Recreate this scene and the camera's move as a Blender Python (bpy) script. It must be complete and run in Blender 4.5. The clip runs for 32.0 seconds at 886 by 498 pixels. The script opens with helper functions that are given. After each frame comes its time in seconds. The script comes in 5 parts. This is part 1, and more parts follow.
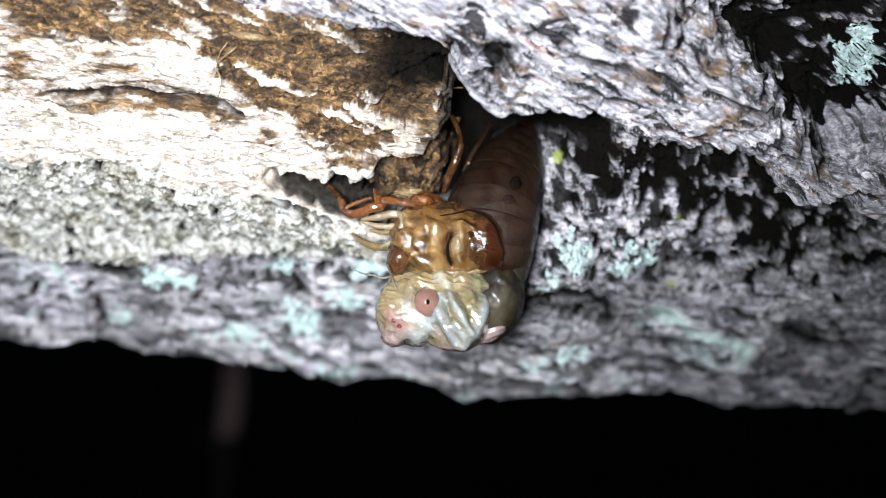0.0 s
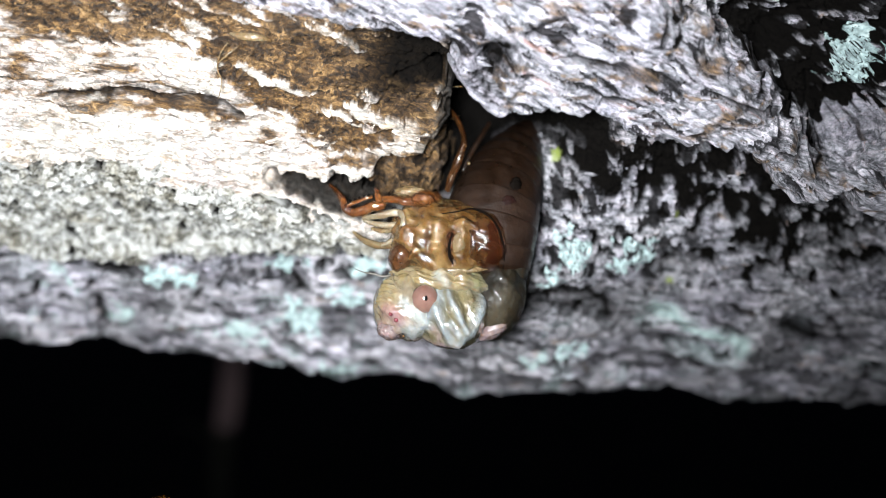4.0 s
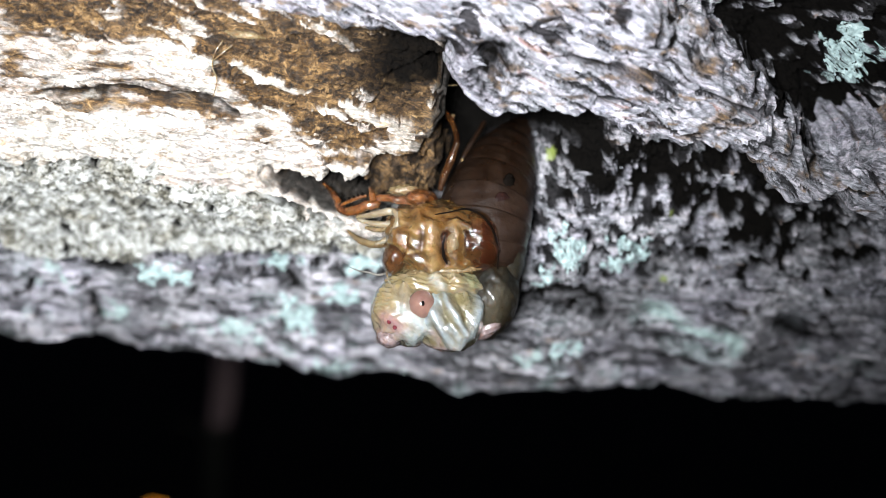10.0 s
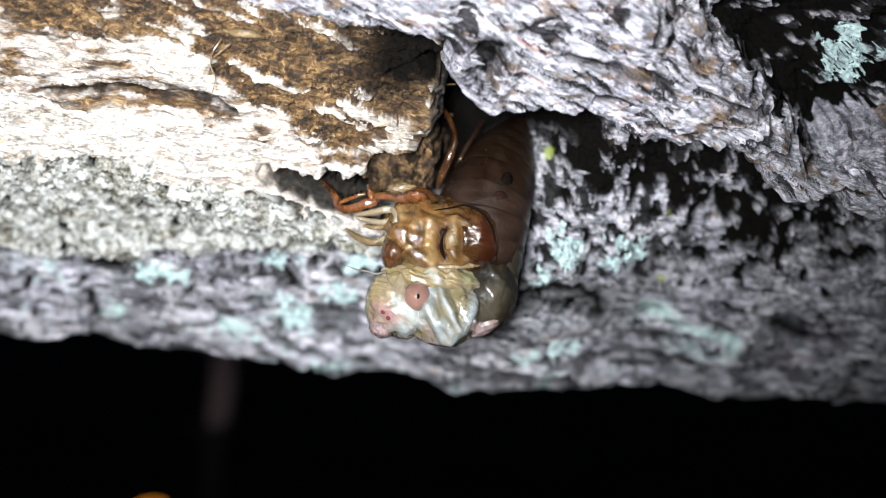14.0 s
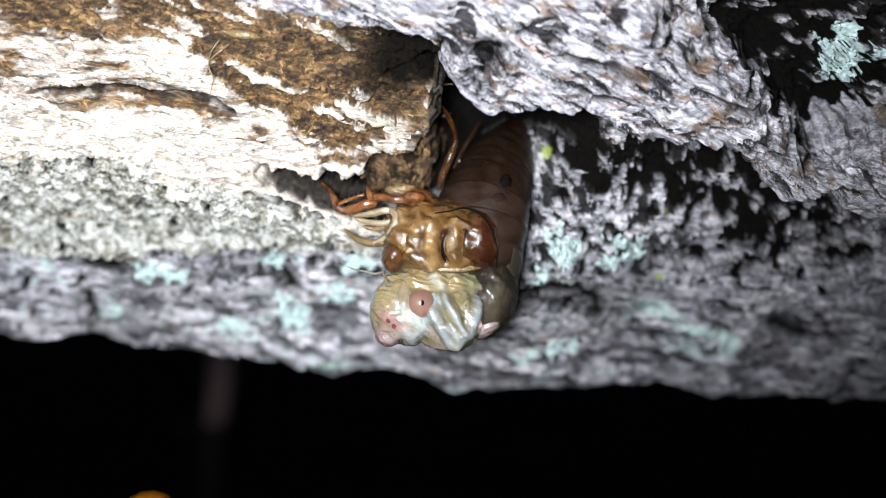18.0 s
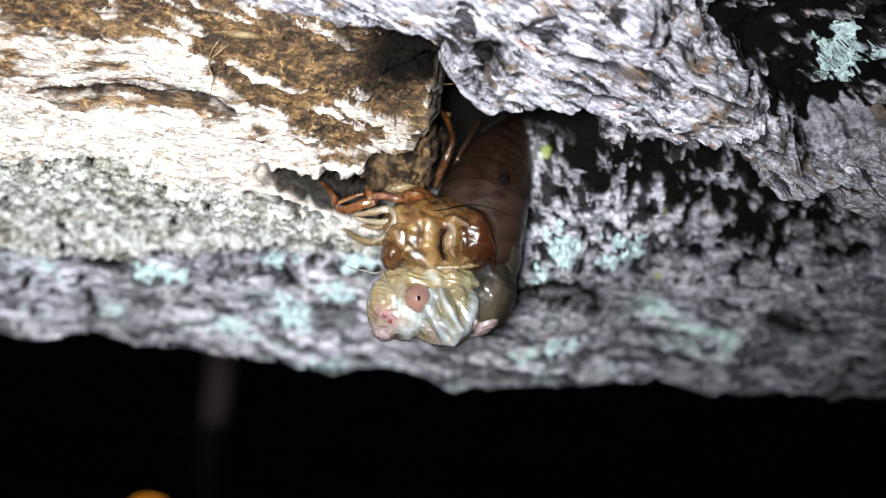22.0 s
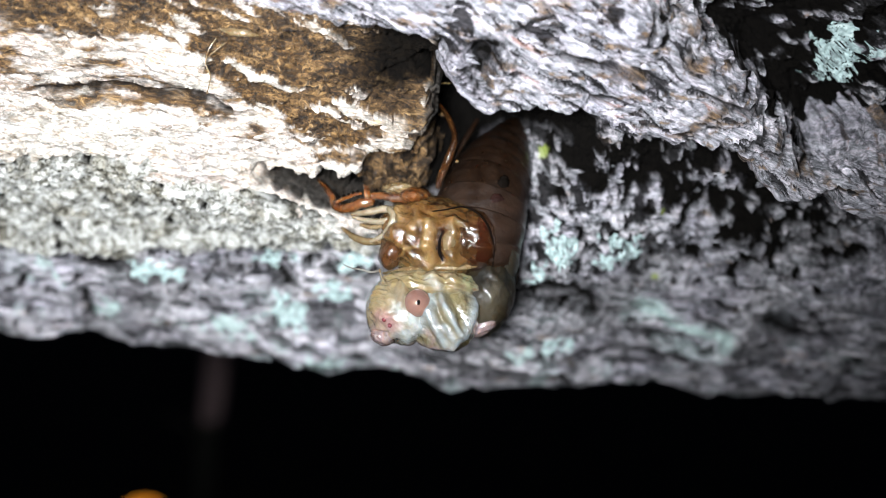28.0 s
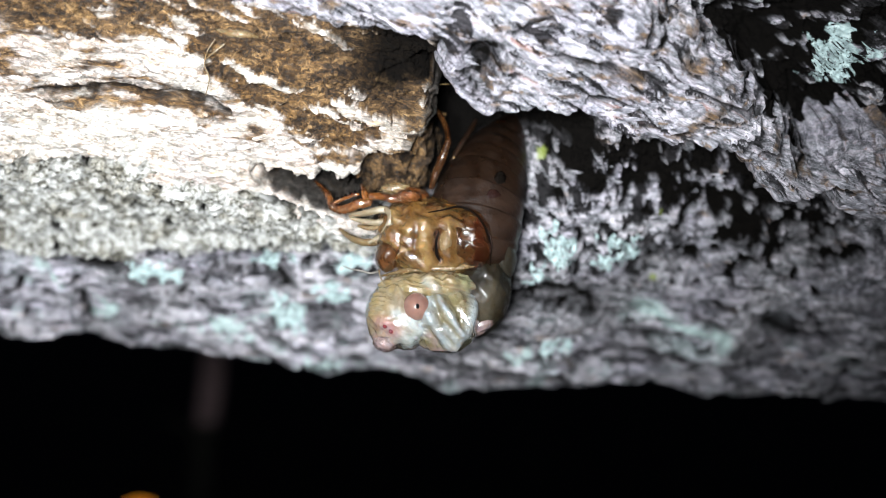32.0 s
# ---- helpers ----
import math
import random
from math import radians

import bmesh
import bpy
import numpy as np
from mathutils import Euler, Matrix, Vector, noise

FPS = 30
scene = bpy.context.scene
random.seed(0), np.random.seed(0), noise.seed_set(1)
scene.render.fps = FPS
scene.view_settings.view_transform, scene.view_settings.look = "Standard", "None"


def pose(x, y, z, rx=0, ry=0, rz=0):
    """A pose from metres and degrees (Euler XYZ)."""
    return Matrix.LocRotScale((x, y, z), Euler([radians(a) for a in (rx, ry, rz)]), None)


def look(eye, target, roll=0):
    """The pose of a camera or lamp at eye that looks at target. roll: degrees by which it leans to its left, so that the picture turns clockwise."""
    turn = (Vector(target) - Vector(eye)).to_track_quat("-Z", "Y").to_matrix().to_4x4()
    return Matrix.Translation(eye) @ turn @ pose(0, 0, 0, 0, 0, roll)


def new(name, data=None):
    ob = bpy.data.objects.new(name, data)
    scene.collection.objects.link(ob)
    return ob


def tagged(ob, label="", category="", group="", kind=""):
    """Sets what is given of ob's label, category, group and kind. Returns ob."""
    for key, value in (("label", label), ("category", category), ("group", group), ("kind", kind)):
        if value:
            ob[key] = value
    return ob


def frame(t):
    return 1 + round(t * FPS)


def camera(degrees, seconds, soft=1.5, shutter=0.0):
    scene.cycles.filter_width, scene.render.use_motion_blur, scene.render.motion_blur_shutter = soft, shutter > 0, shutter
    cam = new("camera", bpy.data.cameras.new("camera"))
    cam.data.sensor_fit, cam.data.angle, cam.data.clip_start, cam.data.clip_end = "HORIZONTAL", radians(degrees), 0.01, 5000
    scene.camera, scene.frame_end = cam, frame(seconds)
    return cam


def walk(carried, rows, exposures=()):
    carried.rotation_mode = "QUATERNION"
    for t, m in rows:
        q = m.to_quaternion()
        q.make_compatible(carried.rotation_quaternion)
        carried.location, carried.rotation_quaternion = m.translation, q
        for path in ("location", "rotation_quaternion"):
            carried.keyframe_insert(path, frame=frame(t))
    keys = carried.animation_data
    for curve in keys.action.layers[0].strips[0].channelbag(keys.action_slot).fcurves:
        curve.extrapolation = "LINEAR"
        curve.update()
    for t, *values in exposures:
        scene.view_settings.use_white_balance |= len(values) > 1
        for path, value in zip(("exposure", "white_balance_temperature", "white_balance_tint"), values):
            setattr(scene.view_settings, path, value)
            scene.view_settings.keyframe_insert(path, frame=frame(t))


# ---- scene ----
# One branch at night, a moulting cicada hanging from its bark, lit by a torch.
# Lengths in the building code below are millimetres; MM turns them into metres.
MM = 0.001

cam = camera(50, 32.0, soft=0.9)
cam.data.dof.use_dof = True
cam.data.dof.focus_distance = 0.0775
cam.data.dof.aperture_fstop = 16.0
CAMERA_ROWS = [
    (0, pose(0.000197, -0.081383, -0.000721, 90.733, -0.135, 0.386)),
    (0.5, pose(-0.000057, -0.081774, -0.000258, 90.533, 0.145, 0.230)),
    (1, pose(-0.000019, -0.081795, -0.000278, 90.477, 0.287, 0.293)),
    (1.5, pose(-0.000025, -0.081827, -0.000269, 90.424, 0.367, 0.292)),
    (2, pose(0.000041, -0.081827, -0.000218, 90.361, 0.335, 0.288)),
    (2.5, pose(0.000115, -0.081806, -0.000162, 90.282, 0.277, 0.315)),
    (3, pose(0.000114, -0.081828, -0.000159, 90.239, 0.213, 0.319)),
    (3.5, pose(0.000043, -0.081859, -0.000197, 90.262, 0.114, 0.251)),
    (5.5, pose(-0.000113, -0.081952, 0.000010, 90.056, 0.147, 0.123)),
    (6, pose(0.000003, -0.081957, -0.000026, 90.067, 0.078, 0.133)),
    (6.5, pose(0.000076, -0.081925, -0.000052, 90.059, -0.025, 0.132)),
    (7, pose(0.000047, -0.081939, -0.000052, 90.048, -0.042, 0.087)),
    (7.5, pose(0.000015, -0.081998, -0.000033, 90.042, -0.003, 0.037)),
    (8, pose(0.000025, -0.081989, -0.000028, 90.029, 0.004, 0.006)),
    (8.5, pose(0.000020, -0.081937, -0.000072, 90.057, 0.027, -0.030)),
    (9, pose(-0.000027, -0.081942, -0.000109, 90.103, 0.082, -0.064)),
    (9.5, pose(-0.000050, -0.081974, -0.000087, 90.092, 0.068, -0.080)),
    (10, pose(-0.000023, -0.081986, -0.000052, 90.062, -0.029, -0.093)),
    (10.5, pose(-0.000014, -0.081985, -0.000042, 90.061, -0.084, -0.115)),
    (11, pose(-0.000066, -0.082007, -0.000041, 90.070, -0.013, -0.145)),
    (11.5, pose(-0.000164, -0.082073, -0.000037, 90.054, 0.147, -0.175)),
    (12, pose(-0.000208, -0.082111, -0.000035, 90.025, 0.229, -0.194)),
    (12.5, pose(-0.000173, -0.082115, -0.000051, 90.017, 0.175, -0.198)),
    (13, pose(-0.000118, -0.082103, -0.000053, 90.003, 0.091, -0.196)),
    (13.5, pose(-0.000064, -0.082059, -0.000058, 90.000, -0.027, -0.211)),
    (14, pose(-0.000075, -0.082051, -0.000086, 90.024, -0.115, -0.254)),
    (14.5, pose(-0.000150, -0.082093, -0.000008, 89.982, -0.062, -0.305)),
    (16.5, pose(-0.000140, -0.082108, 0.000066, 89.949, -0.109, -0.381)),
    (17, pose(-0.000147, -0.082196, 0.000099, 89.913, -0.081, -0.396)),
    (17.5, pose(-0.000153, -0.082203, 0.000076, 89.907, -0.036, -0.408)),
    (18, pose(-0.000181, -0.082194, 0.000111, 89.872, 0.042, -0.435)),
    (18.5, pose(-0.000181, -0.082185, 0.000149, 89.847, 0.084, -0.457)),
    (19, pose(-0.000162, -0.082175, 0.000105, 89.869, 0.062, -0.448)),
    (19.5, pose(-0.000190, -0.082159, 0.000064, 89.878, 0.055, -0.448)),
    (20, pose(-0.000235, -0.082136, 0.000082, 89.847, 0.086, -0.468)),
    (20.5, pose(-0.000213, -0.082146, 0.000083, 89.842, 0.072, -0.462)),
    (21, pose(-0.000198, -0.082196, 0.000052, 89.872, 0.021, -0.467)),
    (21.5, pose(-0.000279, -0.082291, 0.000093, 89.857, 0.042, -0.522)),
    (22, pose(-0.000333, -0.082375, 0.000174, 89.793, 0.098, -0.555)),
    (22.5, pose(-0.000361, -0.082378, 0.000176, 89.751, 0.133, -0.580)),
    (23, pose(-0.000366, -0.082330, 0.000136, 89.745, 0.158, -0.615)),
    (23.5, pose(-0.000318, -0.082292, 0.000102, 89.752, 0.158, -0.614)),
    (24, pose(-0.000283, -0.082284, 0.000054, 89.779, 0.118, -0.593)),
    (24.5, pose(-0.000259, -0.082261, 0.000033, 89.797, 0.017, -0.604)),
    (25, pose(-0.000260, -0.082222, 0.000055, 89.794, -0.085, -0.645)),
    (25.5, pose(-0.000290, -0.082215, 0.000099, 89.796, -0.098, -0.674)),
    (27.5, pose(-0.000295, -0.082276, 0.000114, 89.805, -0.014, -0.682)),
    (28, pose(-0.000256, -0.082292, 0.000057, 89.834, -0.149, -0.689)),
    (28.5, pose(-0.000200, -0.082267, -0.000022, 89.882, -0.268, -0.706)),
    (29, pose(-0.000222, -0.082211, -0.000017, 89.899, -0.245, -0.749)),
    (29.5, pose(-0.000333, -0.082192, 0.000079, 89.867, -0.149, -0.809)),
    (30, pose(-0.000438, -0.082239, 0.000091, 89.868, -0.095, -0.862)),
    (30.5, pose(-0.000481, -0.082262, 0.000026, 89.902, -0.092, -0.897)),
    (31, pose(-0.000476, -0.082269, 0.000021, 89.904, -0.084, -0.905)),
    (31.5, pose(-0.000497, -0.082328, 0.000039, 89.898, -0.041, -0.911)),
    (32, pose(-0.000503, -0.082358, 0.000043, 89.896, -0.045, -0.929)),
]
walk(cam, CAMERA_ROWS, [(0.0, 0.04), (6.0, 0.0), (20.0, -0.02), (32.0, -0.08)])

# ---------------------------------------------------------------- light
world = bpy.data.worlds.new("night")
scene.world = world
world.use_nodes = True
world.node_tree.nodes["Background"].inputs["Color"].default_value = (0.35, 0.45, 0.8, 1)
world.node_tree.nodes["Background"].inputs["Strength"].default_value = 0.012

torch_data = bpy.data.lights.new("torch_light", "SPOT")
torch_data.energy = 2.38
torch_data.color = (0.88, 0.94, 1.0)
torch_data.spot_size = radians(97)
torch_data.spot_blend = 1.0
torch_data.shadow_soft_size = 0.008
torch_light = new("torch_light", torch_data)
torch_light.matrix_world = look((-0.009, -0.089, 0.002), (-0.018, 0.0, 0.035))


# ---------------------------------------------------------------- noise on arrays
TABLE = np.random.RandomState(7).permutation(256)
TABLE = np.concatenate([TABLE, TABLE, TABLE])


def hashed(i, j, seed):
    return TABLE[(TABLE[(TABLE[i & 255] + j) & 255] + seed) & 255]


def gradient_noise(x, y, seed=0):
    i, j = np.floor(x).astype(int), np.floor(y).astype(int)
    fx, fy = x - i, y - j
    wx, wy = fx * fx * fx * (fx * (fx * 6 - 15) + 10), fy * fy * fy * (fy * (fy * 6 - 15) + 10)

    def corner(a, b):
        angle = hashed(i + a, j + b, seed) * (2 * np.pi / 256)
        return np.cos(angle) * (fx - a) + np.sin(angle) * (fy - b)
    low = corner(0, 0) * (1 - wx) + corner(1, 0) * wx
    high = corner(0, 1) * (1 - wx) + corner(1, 1) * wx
    return (low * (1 - wy) + high * wy) * 1.5


def fractal(x, y, octaves=4, seed=0, gain=0.5):
    total, size = 0.0, 1.0
    for k in range(octaves):
        total = total + size * gradient_noise(x * 2 ** k + 17.3 * k, y * 2 ** k - 9.1 * k, seed + 11 * k)
        size *= gain
    return total


def ridged(x, y, octaves=3, seed=0):
    total, size = 0.0, 1.0
    for k in range(octaves):
        total = total + size * (1 - np.abs(gradient_noise(x * 2 ** k + 5.7 * k, y * 2 ** k, seed + 7 * k)) * 2)
        size *= 0.5
    return total / 1.75


def cells(x, y, seed=0):
    """Distances to the nearest and second nearest of scattered points."""
    i, j = np.floor(x).astype(int), np.floor(y).astype(int)
    first, second = np.full(x.shape, 9.0), np.full(x.shape, 9.0)
    for a in (-1, 0, 1):
        for b in (-1, 0, 1):
            px = i + a + hashed(i + a, j + b, seed) / 256
            py = j + b + hashed(i + a, j + b, seed + 51) / 256
            d = np.hypot(px - x, py - y)
            second = np.minimum(second, np.maximum(first, d))
            first = np.minimum(first, d)
    return first, second


def smooth(a, b, x):
    t = np.clip((x - a) / (b - a), 0, 1)
    return t * t * (3 - 2 * t)


def inside_distance(x, y, outline):
    """Signed distance to a closed outline, positive inside."""
    pts = np.array(outline, float)
    nxt = np.roll(pts, -1, axis=0)
    best, inside = np.full(x.shape, 1e9), np.zeros(x.shape, bool)
    for (ax, ay), (bx, by) in zip(pts, nxt):
        ex, ey = bx - ax, by - ay
        t = np.clip(((x - ax) * ex + (y - ay) * ey) / (ex * ex + ey * ey + 1e-9), 0, 1)
        best = np.minimum(best, np.hypot(x - ax - t * ex, y - ay - t * ey))
        if ay != by:
            inside ^= ((ay > y) != (by > y)) & (x < ax + (y - ay) / (by - ay) * ex)
    return np.where(inside, best, -best)


# ---------------------------------------------------------------- materials
def shader(name):
    mat = bpy.data.materials.new(name)
    mat.use_nodes = True
    tree = mat.node_tree
    return mat, tree, tree.nodes["Principled BSDF"]


def node(tree, kind, **values):
    n = tree.nodes.new(kind)
    for key, value in values.items():
        n.inputs[key.replace("_", " ")].default_value = value
    return n


def noise_tex(tree, coords, scale, detail=5.0, rough=0.6, distortion=0.0):
    n = node(tree, "ShaderNodeTexNoise", Scale=scale, Detail=detail, Roughness=rough, Distortion=distortion)
    tree.links.new(coords, n.inputs["Vector"])
    return n.outputs["Fac"]


def ramp(tree, fac, stops):
    n = tree.nodes.new("ShaderNodeValToRGB")
    el = n.color_ramp.elements
    while len(el) < len(stops):
        el.new(0.5)
    for e, (at, col) in zip(el, stops):
        e.position, e.color = at, (*col, 1)
    tree.links.new(fac, n.inputs["Fac"])
    return n.outputs["Color"]


def mix(tree, fac, a, b, blend="MIX"):
    n = tree.nodes.new("ShaderNodeMix")
    n.data_type, n.blend_type = "RGBA", blend
    for value, socket in ((fac, n.inputs[0]), (a, n.inputs[6]), (b, n.inputs[7])):
        if isinstance(value, (int, float)):
            socket.default_value = value
        elif isinstance(value, tuple):
            socket.default_value = (*value, 1)
        else:
            tree.links.new(value, socket)
    return n.outputs[2]


def stretched(tree, scale, turn=0.0):
    co = tree.nodes.new("ShaderNodeTexCoord")
    m = tree.nodes.new("ShaderNodeMapping")
    m.vector_type = "TEXTURE"
    m.inputs["Scale"].default_value = tuple(1 / a for a in scale)
    m.inputs["Rotation"].default_value = (0, radians(turn), 0)
    tree.links.new(co.outputs["Object"], m.inputs["Vector"])
    return m.outputs["Vector"]


def mask(tree, name):
    a = tree.nodes.new("ShaderNodeAttribute")
    a.attribute_name = name
    return a.outputs["Fac"]


def bump(tree, bsdf, height, strength, distance):
    b = node(tree, "ShaderNodeBump", Strength=strength, Distance=distance)
    tree.links.new(height, b.inputs["Height"])
    tree.links.new(b.outputs["Normal"], bsdf.inputs["Normal"])


def bark_material(name, dark, pale, warm, turn, deep=0.07, coarse=0.0012, drawn=0.45):
    """Weathered bark: grey fibres, warm flecks, masks for lichen and bared brown bark."""
    mat, tree, bsdf = shader(name)
    fibre = stretched(tree, (800, 4600, 4600), turn)
    streak = stretched(tree, (0.22, 1, 1), turn)
    round_ = stretched(tree, (1, 1, 1))
    long_ = stretched(tree, (drawn, 1, 1), turn)
    grain = mix(tree, 0.45, noise_tex(tree, fibre, 1.0, 6, 0.7), noise_tex(tree, long_, 1800, 6, 0.72, 0.4))
    fleck = noise_tex(tree, long_, 800, 4, 0.6)
    broad = noise_tex(tree, long_, 170, 5, 0.6, 0.5)
    grey = ramp(tree, grain, [(0.42, dark), (0.5, tuple(0.55 * a + 0.45 * b for a, b in zip(dark, pale))), (0.575, pale)])
    lilac = mix(tree, ramp(tree, noise_tex(tree, round_, 130, 3, 0.5), [(0.4, (0, 0, 0)), (0.65, (0.5, 0.5, 0.5))]), (1.0, 1.0, 1.0), (0.92, 0.89, 1.05))
    grey = mix(tree, 1.0, grey, lilac, "MULTIPLY")
    grey = mix(tree, ramp(tree, noise_tex(tree, streak, 800, 5, 0.65), [(0.46, (0, 0, 0)), (0.66, (0.8, 0.8, 0.8))]), grey, pale)
    grey = mix(tree, ramp(tree, broad, [(0.38, (0, 0, 0)), (0.62, (1, 1, 1))]), mix(tree, 0.4, grey, dark), grey)
    grey = mix(tree, ramp(tree, fleck, [(0.62, (0, 0, 0)), (0.70, (0.85, 0.85, 0.85))]), grey, warm)
    worm = noise_tex(tree, long_, 1600, 6, 0.73, 1.0)
    grey = mix(tree, 1.0, grey, ramp(tree, worm, [(0.38, (deep, deep, deep)), (0.47, (0.75, 0.75, 0.75)), (0.58, (1.4, 1.3, 1.3))]), "MULTIPLY")
    crust = ramp(tree, noise_tex(tree, stretched(tree, (0.6, 1, 1), 12), 1500, 6, 0.72, 0.5), [(0.37, (0.014, 0.011, 0.007)), (0.44, (0.15, 0.14, 0.11)), (0.51, (0.38, 0.37, 0.34)), (0.62, (0.52, 0.51, 0.48))])
    crust = mix(tree, ramp(tree, noise_tex(tree, round_, 300, 5, 0.65), [(0.5, (0, 0, 0)), (0.66, (0.7, 0.7, 0.7))]), crust, mix(tree, 1.0, crust, (0.42, 0.36, 0.24), "MULTIPLY"))
    grey = mix(tree, mask(tree, "crust"), grey, crust)
    brown = ramp(tree, noise_tex(tree, long_, 1300, 7, 0.8, 1.0),
                 [(0.39, (0.006, 0.003, 0.0012)), (0.47, (0.036, 0.018, 0.006)), (0.54, (0.12, 0.064, 0.022)), (0.63, (0.32, 0.20, 0.09))])
    brown = mix(tree, ramp(tree, noise_tex(tree, round_, 260, 5, 0.65), [(0.42, (0, 0, 0)), (0.62, (0.75, 0.75, 0.75))]), brown,
                mix(tree, 1.0, brown, (0.55, 0.48, 0.33), "MULTIPLY"))
    colour = mix(tree, mask(tree, "brown"), grey, brown)
    lichen = ramp(tree, noise_tex(tree, round_, 1500, 4, 0.7),
                  [(0.3, (0.24, 0.31, 0.29)), (0.52, (0.42, 0.53, 0.50)), (0.7, (0.60, 0.69, 0.66))])
    colour = mix(tree, mask(tree, "lichen"), colour, lichen)
    # Near-black for dark cracks and pits, and for shade painted into hollows.
    colour = mix(tree, mask(tree, "dark_shade"), colour, (0.0028, 0.0023, 0.0019))
    moss = mix(tree, mask(tree, "moss"), colour, (0.22, 0.26, 0.06))
    tree.links.new(moss, bsdf.inputs["Base Color"])
    tree.links.new(mix(tree, mask(tree, "dark_shade"), (0.5, 0.5, 0.5), (1.0, 1.0, 1.0)), bsdf.inputs["Roughness"])
    tree.links.new(mix(tree, mask(tree, "dark_shade"), (0.35, 0.35, 0.35), (0.03, 0.03, 0.03)), bsdf.inputs["Specular IOR Level"])
    fine = mix(tree, 0.5, grain, noise_tex(tree, round_, 2200, 5, 0.7))
    bump(tree, bsdf, mix(tree, 0.4, fine, worm), 1.0, coarse)
    return mat


BARK_GREY = bark_material("grey_bark", (0.070, 0.066, 0.072), (0.56, 0.55, 0.585), (0.17, 0.075, 0.048), 24, 0.22, 0.0012, 0.2)
BARK_BASE = bark_material("crusted_bark", (0.026, 0.026, 0.028), (0.60, 0.59, 0.615), (0.16, 0.11, 0.07), 6, 0.07, 0.0012, 0.24)
BARK_PALE = bark_material("pale_bark", (0.22, 0.17, 0.12), (0.68, 0.64, 0.57), (0.36, 0.25, 0.14), 10, 0.5, 0.0011)


def skin(name, low, high, scale=300, rough=0.25, see=0.0, depth=0.0, coat=0.3, relief_=0.25, tints=()):
    """Insect skin: mottled, wet, partly translucent, with tints laid on by named masks."""
    mat, tree, bsdf = shader(name)
    co = stretched(tree, (1, 1, 1))
    fac = noise_tex(tree, co, scale, 5, 0.65, 0.5)
    colour = ramp(tree, fac, [(0.34, low), (0.66, high)])
    for key, tint in tints:
        colour = mix(tree, mask(tree, key), colour, mix(tree, fac, tuple(0.6 * a for a in tint), tuple(min(1, 1.3 * a) for a in tint)))
    tree.links.new(colour, bsdf.inputs["Base Color"])
    rough_tex = ramp(tree, noise_tex(tree, co, scale * 3, 3, 0.6), [(0.3, (rough * 0.5,) * 3), (0.7, (min(1, rough * 1.6),) * 3)])
    tree.links.new(rough_tex, bsdf.inputs["Roughness"])
    bsdf.inputs["Transmission Weight"].default_value = see
    bsdf.inputs["IOR"].default_value = 1.42
    bsdf.inputs["Subsurface Weight"].default_value = depth
    bsdf.inputs["Subsurface Radius"].default_value = (1.0, 0.55, 0.3)
    bsdf.inputs["Subsurface Scale"].default_value = 0.0008
    bsdf.inputs["Coat Weight"].default_value = coat
    bsdf.inputs["Coat Roughness"].default_value = 0.05
    bsdf.inputs["Specular IOR Level"].default_value = 0.3
    fine = mix(tree, 0.45, noise_tex(tree, co, scale * 2.2, 4, 0.6, 0.6), noise_tex(tree, co, scale * 9, 3, 0.6))
    bump(tree, bsdf, fine, relief_, 0.0004)
    return mat


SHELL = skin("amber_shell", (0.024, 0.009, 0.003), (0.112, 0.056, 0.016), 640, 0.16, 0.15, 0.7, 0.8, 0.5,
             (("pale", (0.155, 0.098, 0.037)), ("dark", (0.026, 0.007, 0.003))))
WING_PAD = skin("wing_pad_shell", (0.014, 0.005, 0.002), (0.060, 0.026, 0.008), 420, 0.14, 0.15, 0.6, 0.8, 0.35,
                (("pale", (0.140, 0.088, 0.034)), ("dark", (0.020, 0.0045, 0.002))))
DARK_SHELL = skin("dark_brown_shell", (0.018, 0.006, 0.002), (0.054, 0.022, 0.008), 340, 0.2, 0.15, 0.2, 0.5, 0.4)
TAN = skin("tan_shell", (0.072, 0.042, 0.017), (0.138, 0.099, 0.051), 420, 0.22, 0.2, 0.4, 0.5, 0.5)
# Shade is mixed into these browns; FLANK is the lighter copy for lower segments.
SHADED_SKIN = skin("shaded_skin", (0.0032, 0.0015, 0.0008), (0.0094, 0.0046, 0.0025), 260, 0.38, 0.0, 0.2, 0.12, 0.3, (("ring", (0.002, 0.0015, 0.001)),))
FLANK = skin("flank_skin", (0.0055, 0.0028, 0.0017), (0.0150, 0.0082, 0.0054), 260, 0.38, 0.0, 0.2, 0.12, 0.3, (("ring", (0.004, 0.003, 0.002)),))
MAROON = skin("maroon_skin", (0.006, 0.002, 0.0015), (0.011, 0.004, 0.003), 400, 0.6, 0, 0.2, 0.0)
RUST = skin("rust_leg", (0.016, 0.004, 0.0015), (0.120, 0.040, 0.009), 800, 0.14, 0.15, 0.4, 0.9, 0.7)
LEG = skin("amber_leg", (0.006, 0.0022, 0.001), (0.034, 0.013, 0.004), 600, 0.18, 0.1, 0.3, 0.6, 0.3)
PALE = skin("pale_leg", (0.111, 0.078, 0.042), (0.189, 0.156, 0.107), 600, 0.18, 0.25, 0.4, 0.6, 0.5)
ANTENNA = skin("antenna_skin", (0.040, 0.032, 0.024), (0.140, 0.128, 0.112), 2500, 0.4, 0, 0, 0.2)
